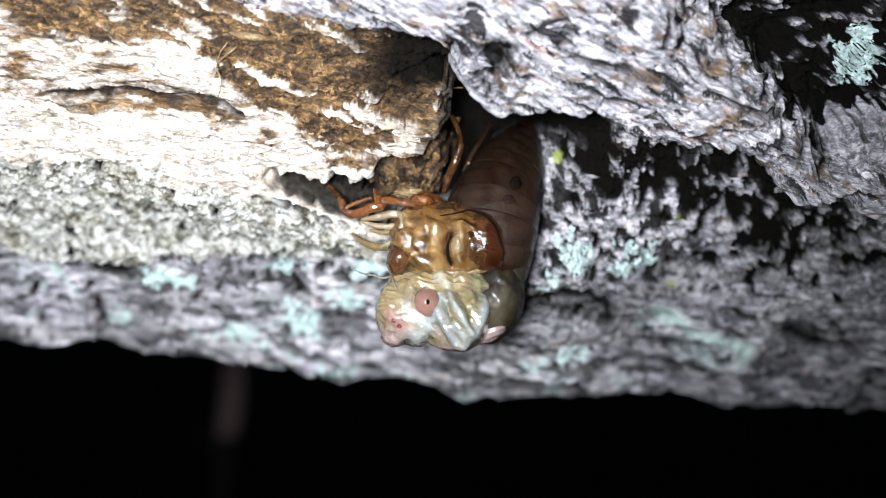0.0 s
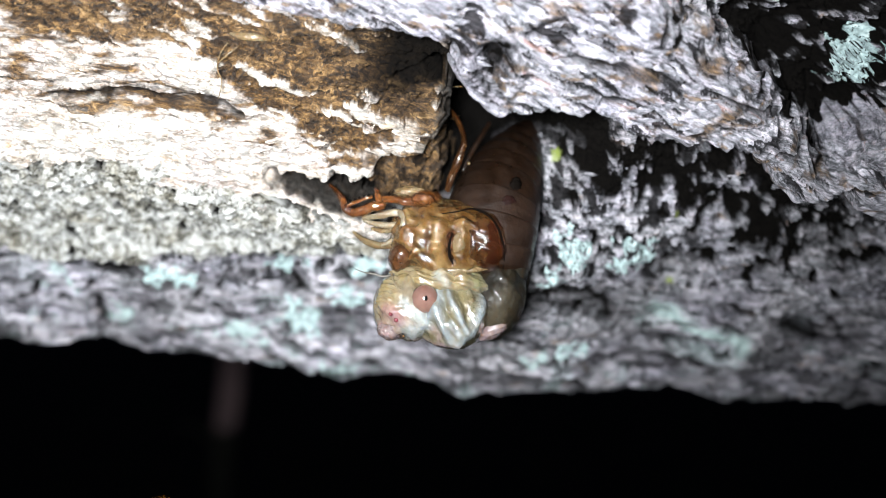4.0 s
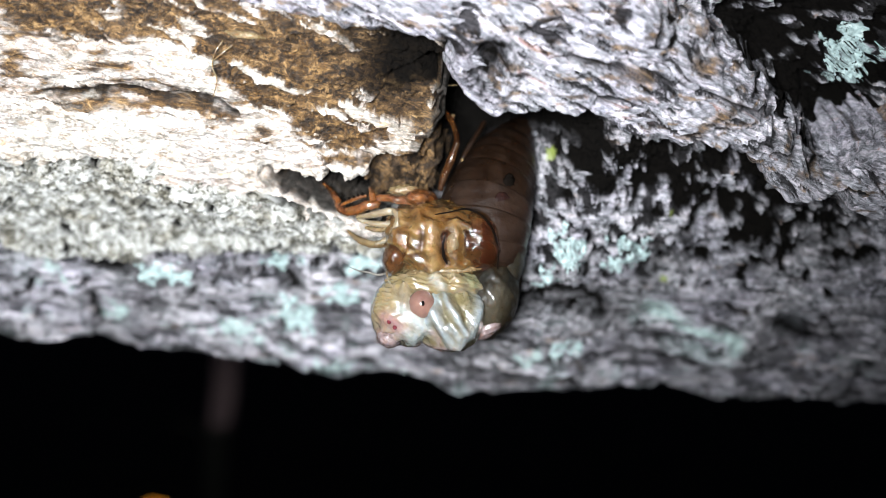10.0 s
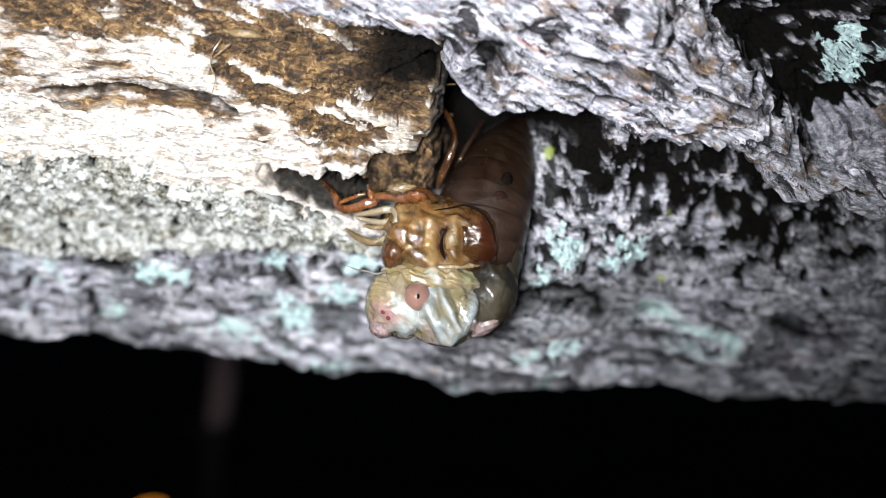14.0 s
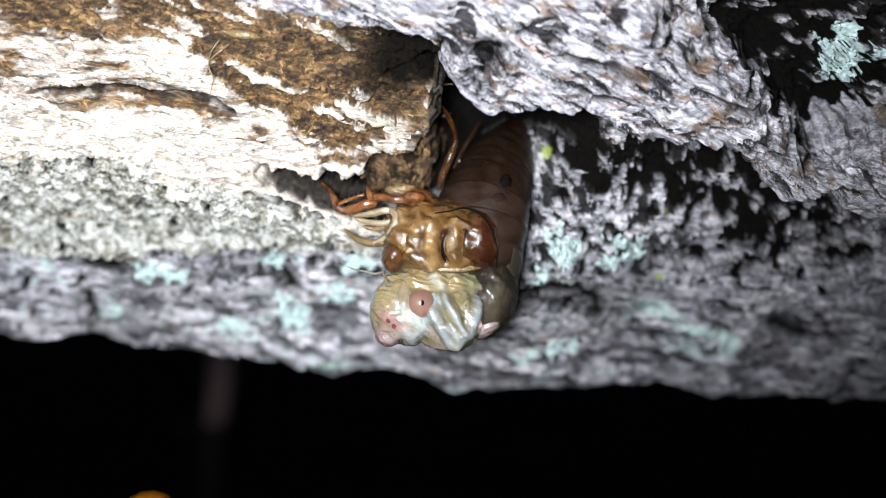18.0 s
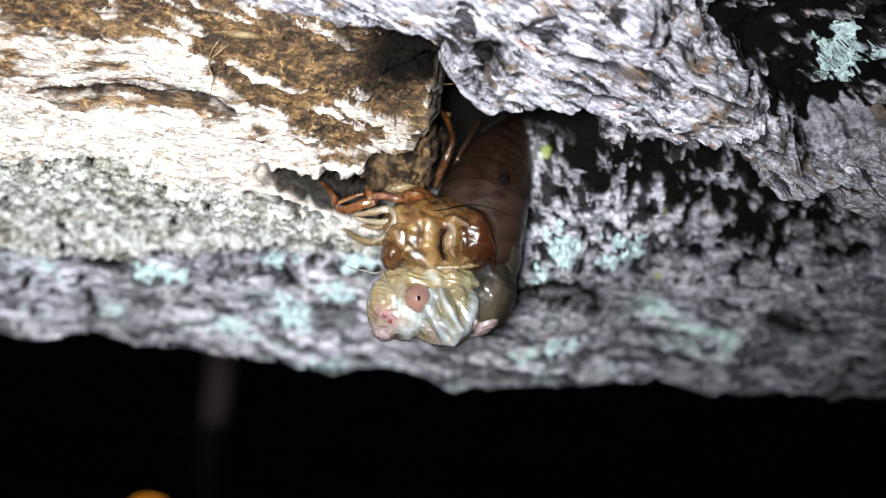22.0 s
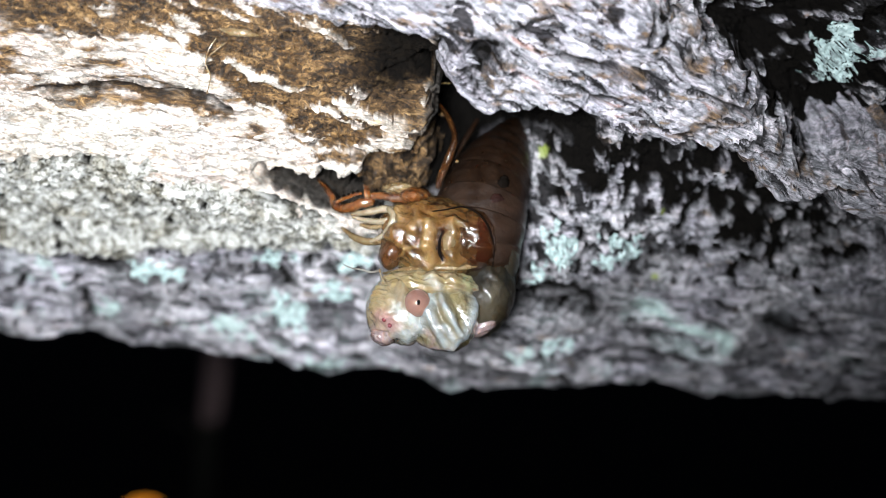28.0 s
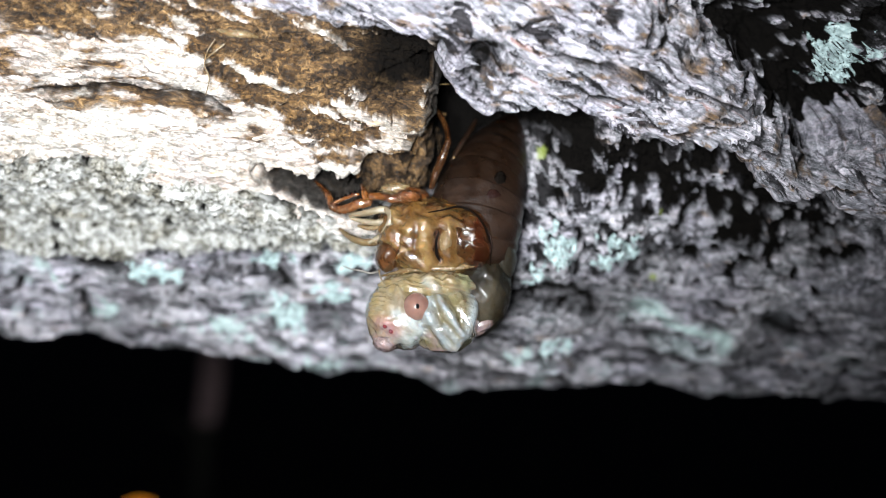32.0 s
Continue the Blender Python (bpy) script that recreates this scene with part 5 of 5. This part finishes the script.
midleg = part("midleg", tube([(-3.72, -1.80, 1.10), (-4.48, -1.80, 0.62), (-5.72, -1.20, 0.43), (-7.01, -0.20, 0.83), (-8.19, 1.00, 1.63)], [0.24, 0.33, 0.33, 0.29, 0.14], None, 44, 16, 0, 0, 0.12, 11), TAN, cicada, "tan middle leg", (-6.54, 0.00, 0.78))
part("shin", tube([(-3.99, -2.20, 1.57), (-4.56, -2.20, 0.90), (-5.52, -2.00, 0.43)], [0.19, 0.24, 0.14], None, 24, 12, 0, 0, 0.1, 2), PALE, midleg)
hindleg = part("hindleg", tube([(-0.10, -0.50, 5.14), (0.19, -1.00, 6.21), (0.77, -1.60, 7.51), (1.29, -1.60, 8.94)], [0.24, 0.33, 0.36, 0.29], None, 36, 14, 0, 0, 0.08, 2), LEG, cicada, "slender amber leg bent up to the bark", (0.30, 3.00, 13.70))
part("tibia", tube([(1.29, -1.60, 8.85), (1.25, -1.00, 9.88), (0.78, 0.00, 11.27), (0.20, 1.20, 12.32), (-0.40, 2.50, 13.22)], [0.29, 0.24, 0.24, 0.19, 0.12], None, 36, 12, 0, 0, 0.08, 3), LEG, hindleg)
# This leg borrows the abdomen's skin, so shade is in its colour.
part("hindleg", tube([(1.39, 1.50, 7.00), (2.09, 1.80, 8.52), (2.97, 2.50, 10.00), (3.89, 4.00, 11.56)], [0.19, 0.24, 0.24, 0.19], None, 32, 12, 0, 0, 0.08, 4), SHADED_SKIN, cicada, "dark hind leg with shade in its colour")

# ---------------------------------------------------------------- debris caught on the bark
def debris(name, shape, material, label, category, group=""):
    return tagged(add_mesh(name, shape[0], shape[1], material, None, "", shape[0].mean(0)), label, category, group)


debris("wood_splinter", tube([(-17.06, -7.30, 17.14), (-15.95, -7.90, 16.78), (-14.72, -7.90, 16.65), (-13.86, -7.30, 16.61)], [0.10, 0.29, 0.29, 0.10], [0.10, 0.19, 0.19, 0.10], 30, 10, 0, 0, 0.2, 3), TAN, "yellowish wood splinter lying on brown bark", "splinter")
for k, path in enumerate(([(-17.22, -7.20, 16.46), (-17.91, -7.10, 15.45), (-18.18, -6.70, 14.42), (-17.92, -6.30, 13.51), (-18.36, -5.60, 12.27)], [(-16.46, -7.20, 16.10), (-17.35, -7.20, 15.39), (-18.04, -6.90, 14.92)], [(-0.69, 0.80, 13.59), (0.29, 0.40, 14.16), (1.38, 0.80, 14.33)])):
    debris("root_hair", tube(path, [0.05, 0.06, 0.04], None, 30, 6), TAN, "thin curled plant fibre stuck to bark", "plant fibre", "fibres stuck to the bark")


# ---------------------------------------------------------------- the night behind
def ground_sheet():
    n = 90
    a = np.linspace(-1, 1, n)
    x, y = np.meshgrid(np.sign(a) * np.abs(a) ** 3 * 300, np.sign(a) * np.abs(a) ** 3 * 300, indexing="ij")
    z = -0.6 + 0.02 * fractal(x / 0.7, y / 0.7, 3, 2) * (np.hypot(x, y) < 20)
    mat, tree, bsdf = shader("dark_soil")
    co = stretched(tree, (1, 1, 1))
    tree.links.new(ramp(tree, noise_tex(tree, co, 6, 8, 0.7), [(0.3, (0.015, 0.012, 0.008)), (0.7, (0.06, 0.05, 0.03))]), bsdf.inputs["Base Color"])
    bsdf.inputs["Roughness"].default_value = 0.95
    ob = add_mesh("ground", np.stack([x, y, z], -1).reshape(-1, 3) * 1000, grid_faces(n, n), mat)
    tagged(ob, "dark bare soil under the branch at night", "ground", kind="structure")


ground_sheet()

sapling = new("sapling")
sapling["home"] = [0.0, 0.0, 0.0]
tagged(sapling, "thin bare grey-brown sapling stem standing in the dark", "sapling")
STEM = bark_material("stem_bark", (0.16, 0.11, 0.105), (0.42, 0.30, 0.29), (0.30, 0.17, 0.14), 90)
# Near-black foot and shoot: the stem's fading into darkness is in their colour.
DARK_FOOT = bark_material("dark_foot_bark", (0.006, 0.0065, 0.004), (0.018, 0.018, 0.011), (0.015, 0.010, 0.006), 90)
part("stem", tube([(-124, 450, -100), (-121.5, 450, -80), (-118.7, 451, -51), (-104, 450, 34), (-102, 450, 300)], [6.3, 6.9, 6.9, 6.3, 4], None, 60, 16, 0, 0, 0.08, 4), STEM, sapling, "bare pale stem")
part("stem_foot", tube([(-142, 450, -612), (-136, 450, -350), (-128, 450, -140), (-123.5, 450, -96)], [11, 10, 8, 6.2], None, 40, 16, 0, 0, 0.15, 6), DARK_FOOT, sapling, "near-black foot of the stem, darkness in its colour")
part("side_shoot", tube([(-127, 450, -112), (-136, 449, -100), (-150, 448, -95)], [3, 2.4, 1.2], None, 20, 10, 0, 0, 0.1, 7), DARK_FOOT, sapling)

lamp = new("garden_lamp")
lamp["home"] = [0.0, 0.0, 0.0]
tagged(lamp, "small amber garden lamp glowing low on the ground", "lamp")
GLOW, tree, bsdf = shader("amber_glow")
bsdf.inputs["Base Color"].default_value = (0.8, 0.35, 0.05, 1)
bsdf.inputs["Emission Color"].default_value = (1.0, 0.38, 0.03, 1)
bsdf.inputs["Emission Strength"].default_value = 1.2
part("globe", blob((-584, 1850, -563), (44, 44, 42), 0, 24), GLOW, lamp, "glowing amber globe")
part("base", tube([(-584, 1850, -612), (-584, 1850, -598)], [40, 30], None, 6, 24), BLACK, lamp, "dark base")


# ---------------------------------------------------------------- movement
HEAD_SWAY = [
    (0, -0.16, 0.26, -0.32), (0.5, -0.44, 0.49, -1.55), (1, -0.48, 0.64, -0.91), (1.5, -0.45, 0.82, 0.17),
    (2, -0.50, 0.87, 1.29), (2.5, -0.39, 0.78, 2.54), (3, -0.20, 0.55, 3.81), (3.5, -0.17, 0.38, 4.50),
    (5.5, -0.12, 0.04, 1.60), (6, -0.09, 0.02, 1.42), (6.5, -0.05, -0.00, 1.61), (7, 0.02, -0.04, 1.36),
    (7.5, 0.04, -0.04, 0.69), (8, 0.02, -0.00, -0.02), (8.5, -0.01, -0.00, -0.77), (9, 0.00, -0.05, -1.61),
    (9.5, -0.06, -0.09, -1.97), (10, -0.17, -0.10, -0.54), (10.5, -0.18, -0.09, 0.81), (11, -0.25, -0.01, 1.37),
    (11.5, -0.44, 0.21, 0.86), (12, -0.59, 0.43, 1.03), (12.5, -0.74, 0.61, 1.47), (13, -0.58, 0.51, 1.56),
    (13.5, -0.32, 0.32, 2.53), (14, -0.21, 0.22, 3.88), (14.5, -0.13, 0.11, 5.35), (16.5, -0.01, -0.15, 2.46),
    (17, 0.02, -0.17, 1.44), (17.5, 0.07, -0.17, 0.91), (18, 0.13, -0.20, 0.62), (18.5, 0.11, -0.23, -0.09),
    (19, 0.10, -0.15, -0.58), (19.5, 0.07, -0.11, -0.81), (20, 0.00, -0.10, -1.46), (20.5, -0.03, -0.08, -0.80),
    (21, -0.09, -0.06, 1.23), (21.5, -0.09, -0.01, 1.79), (22, -0.14, 0.11, 1.23), (22.5, -0.39, 0.39, -0.21),
    (23, -0.67, 0.51, -1.39), (23.5, -0.88, 0.57, -1.94), (24, -0.94, 0.63, -1.76), (24.5, -0.80, 0.51, -0.80),
    (25, -0.50, 0.30, 0.62), (25.5, -0.35, 0.18, 1.74), (27.5, 0.10, -0.25, 3.30), (28, 0.12, -0.32, 1.39),
    (28.5, 0.12, -0.35, 0.46), (29, 0.11, -0.32, 0.02), (29.5, 0.13, -0.32, -0.53), (30, 0.13, -0.30, -1.40),
    (30.5, 0.10, -0.23, -2.26), (31, 0.04, -0.21, -3.42), (31.5, 0.01, -0.28, -4.31), (32, -0.09, -0.36, -3.50),
]
SHELL_SWAY = [
    (0, -0.13, 0.05, 0.03), (0.5, -0.28, 0.16, -0.56), (1, -0.36, 0.27, -0.92), (1.5, -0.45, 0.36, -2.02),
    (2, -0.51, 0.41, -2.34), (2.5, -0.35, 0.40, -1.36), (3, -0.08, 0.25, 0.07), (3.5, 0.03, 0.14, 0.85),
    (5.5, 0.12, 0.06, 1.29), (6, 0.12, 0.01, 0.97), (6.5, 0.10, -0.02, 0.63), (7, 0.08, -0.03, 0.12),
    (7.5, 0.05, -0.04, -0.02), (8, 0.01, -0.01, -0.07), (8.5, -0.07, -0.02, -0.35), (9, -0.12, -0.04, -0.64),
    (9.5, -0.13, -0.05, -0.67), (10, -0.11, -0.05, -0.40), (10.5, -0.09, -0.04, -0.41), (11, -0.15, -0.01, -0.54),
    (11.5, -0.25, 0.07, -0.64), (12, -0.35, 0.19, -0.56), (12.5, -0.43, 0.27, -0.71), (13, -0.32, 0.30, -0.32),
    (13.5, -0.15, 0.27, 0.16), (14, 0.01, 0.19, 0.46), (14.5, 0.15, 0.13, 0.96), (16.5, 0.25, -0.02, 1.66),
    (17, 0.22, -0.02, 1.02), (17.5, 0.20, -0.02, 0.67), (18, 0.18, -0.05, 0.19), (18.5, 0.11, -0.08, -0.31),
    (19, 0.06, -0.05, -0.30), (19.5, 0.05, -0.01, -0.13), (20, -0.01, 0.01, -0.19), (20.5, 0.01, 0.03, 0.03),
    (21, 0.06, 0.04, 0.28), (21.5, 0.12, 0.06, 0.20), (22, 0.05, 0.09, -0.18), (22.5, -0.13, 0.21, -0.70),
    (23, -0.28, 0.26, -0.92), (23.5, -0.38, 0.27, -0.89), (24, -0.40, 0.30, -0.79), (24.5, -0.35, 0.30, -0.54),
    (25, -0.15, 0.25, -0.15), (25.5, 0.12, 0.18, 0.58), (27.5, 0.31, 0.03, 1.42), (28, 0.28, -0.01, 1.15),
    (28.5, 0.27, -0.01, 1.08), (29, 0.25, -0.00, 0.79), (29.5, 0.20, -0.02, 0.33), (30, 0.18, -0.01, 0.16),
    (30.5, 0.14, 0.03, 0.07), (31, 0.04, 0.04, -0.37), (31.5, 0.00, 0.01, -0.61), (32, -0.04, 0.00, -0.64),
]
ABDOMEN_SWAY = [
    (0, -0.03, 0.05, 0.00), (0.5, -0.15, 0.21, 0.01), (1, -0.23, 0.33, 0.01), (1.5, -0.27, 0.40, 0.01),
    (2, -0.30, 0.42, 0.01), (2.5, -0.25, 0.35, 0.01), (3, -0.07, 0.15, 0.00), (3.5, 0.06, -0.07, -0.00),
    (5.5, 0.09, -0.21, -0.00), (6, 0.10, -0.17, -0.00), (6.5, 0.09, -0.17, -0.00), (7, 0.06, -0.12, -0.00),
    (7.5, 0.03, -0.05, -0.00), (8, -0.00, 0.01, -0.00), (8.5, -0.06, 0.07, 0.00), (9, -0.07, 0.09, 0.00),
    (9.5, -0.08, 0.10, 0.00), (10, -0.10, 0.10, 0.00), (10.5, -0.10, 0.08, 0.01), (11, -0.15, 0.12, 0.01),
    (11.5, -0.24, 0.20, 0.01), (12, -0.33, 0.31, 0.02), (12.5, -0.37, 0.37, 0.02), (13, -0.28, 0.36, 0.01),
    (13.5, -0.18, 0.28, 0.01), (14, -0.08, 0.12, 0.00), (14.5, 0.06, -0.02, -0.00), (16.5, 0.09, -0.33, -0.00),
    (17, 0.10, -0.26, -0.00), (17.5, 0.06, -0.18, -0.00), (18, -0.00, -0.12, 0.00), (18.5, -0.07, -0.06, 0.00),
    (19, -0.08, 0.00, 0.00), (19.5, -0.06, 0.05, 0.00), (20, -0.06, 0.08, 0.00), (20.5, -0.07, 0.07, 0.00),
    (21, -0.08, 0.03, 0.00), (21.5, -0.06, -0.00, 0.00), (22, -0.11, 0.03, 0.01), (22.5, -0.22, 0.18, 0.01),
    (23, -0.32, 0.29, 0.02), (23.5, -0.40, 0.39, 0.02), (24, -0.41, 0.46, 0.02), (24.5, -0.36, 0.44, 0.02),
    (25, -0.22, 0.28, 0.01), (25.5, -0.07, 0.06, 0.00), (27.5, 0.09, -0.26, -0.00), (28, 0.11, -0.30, -0.00),
    (28.5, 0.07, -0.21, -0.00), (29, 0.06, -0.12, -0.00), (29.5, 0.01, -0.06, -0.00), (30, -0.03, 0.01, 0.00),
    (30.5, -0.08, 0.07, 0.00), (31, -0.11, 0.12, 0.01), (31.5, -0.10, 0.15, 0.00), (32, -0.12, 0.22, 0.01),
]
LEG_SWAY = [
    (0, -0.20, 0.01, 0.01), (0.5, -0.22, 0.13, 0.01), (1, -0.28, 0.20, 0.01), (1.5, -0.35, 0.25, 0.01),
    (2, -0.39, 0.25, 0.02), (2.5, -0.29, 0.22, 0.01), (3, -0.09, 0.09, 0.00), (3.5, 0.07, 0.00, -0.00),
    (5.5, 0.36, 0.00, -0.02), (6, 0.31, -0.00, -0.01), (6.5, 0.26, 0.01, -0.01), (7, 0.24, 0.01, -0.01),
    (7.5, 0.16, 0.02, -0.01), (8, 0.03, 0.01, -0.00), (8.5, -0.06, -0.01, 0.00), (9, -0.07, -0.04, 0.00),
    (9.5, -0.06, -0.04, 0.00), (10, -0.04, -0.04, 0.00), (10.5, -0.03, -0.03, 0.00), (11, -0.09, -0.01, 0.00),
    (11.5, -0.17, 0.04, 0.01), (12, -0.25, 0.10, 0.01), (12.5, -0.32, 0.21, 0.01), (13, -0.30, 0.22, 0.01),
    (13.5, -0.19, 0.14, 0.01), (14, -0.02, 0.05, 0.00), (14.5, 0.18, 0.05, -0.01), (16.5, 0.48, -0.06, -0.02),
    (17, 0.38, -0.00, -0.02), (17.5, 0.31, 0.03, -0.02), (18, 0.24, 0.02, -0.01), (18.5, 0.12, -0.02, -0.01),
    (19, 0.04, -0.00, -0.00), (19.5, -0.01, -0.02, 0.00), (20, -0.06, -0.04, 0.00), (20.5, -0.06, -0.04, 0.00),
    (21, -0.04, -0.03, 0.00), (21.5, -0.01, -0.02, 0.00), (22, -0.06, -0.04, 0.00), (22.5, -0.18, -0.01, 0.01),
    (23, -0.32, -0.02, 0.02), (23.5, -0.39, 0.05, 0.02), (24, -0.38, 0.17, 0.02), (24.5, -0.36, 0.11, 0.02),
    (25, -0.22, 0.06, 0.01), (25.5, -0.03, -0.01, 0.00), (27.5, 0.47, -0.12, -0.02), (28, 0.47, -0.06, -0.02),
    (28.5, 0.41, -0.00, -0.02), (29, 0.32, 0.06, -0.02), (29.5, 0.24, 0.05, -0.01), (30, 0.15, 0.03, -0.01),
    (30.5, 0.06, 0.04, -0.00), (31, -0.05, 0.01, 0.00), (31.5, -0.06, 0.01, 0.00), (32, -0.09, 0.01, 0.00),
]


def sway(thing, rows, share=1.0):
    """Shift in millimetres across and up, and turn in degrees, about the thing's own zero."""
    home = thing.location.copy()
    walk(thing, [(t, pose(home.x + share * a * MM, home.y, home.z + share * b * MM, 0, share * c, 0)) for t, a, b, c in rows])


def motions():
    sway(abdomen, ABDOMEN_SWAY, 0.8)
    sway(shell, SHELL_SWAY)
    sway(back, SHELL_SWAY)
    sway(head, HEAD_SWAY)
    sway(foreleg, SHELL_SWAY, 0.35)
    sway(other, SHELL_SWAY, 0.35)
    sway(midleg, SHELL_SWAY, 0.3)
    sway(hindleg, LEG_SWAY, 0.8)


motions()
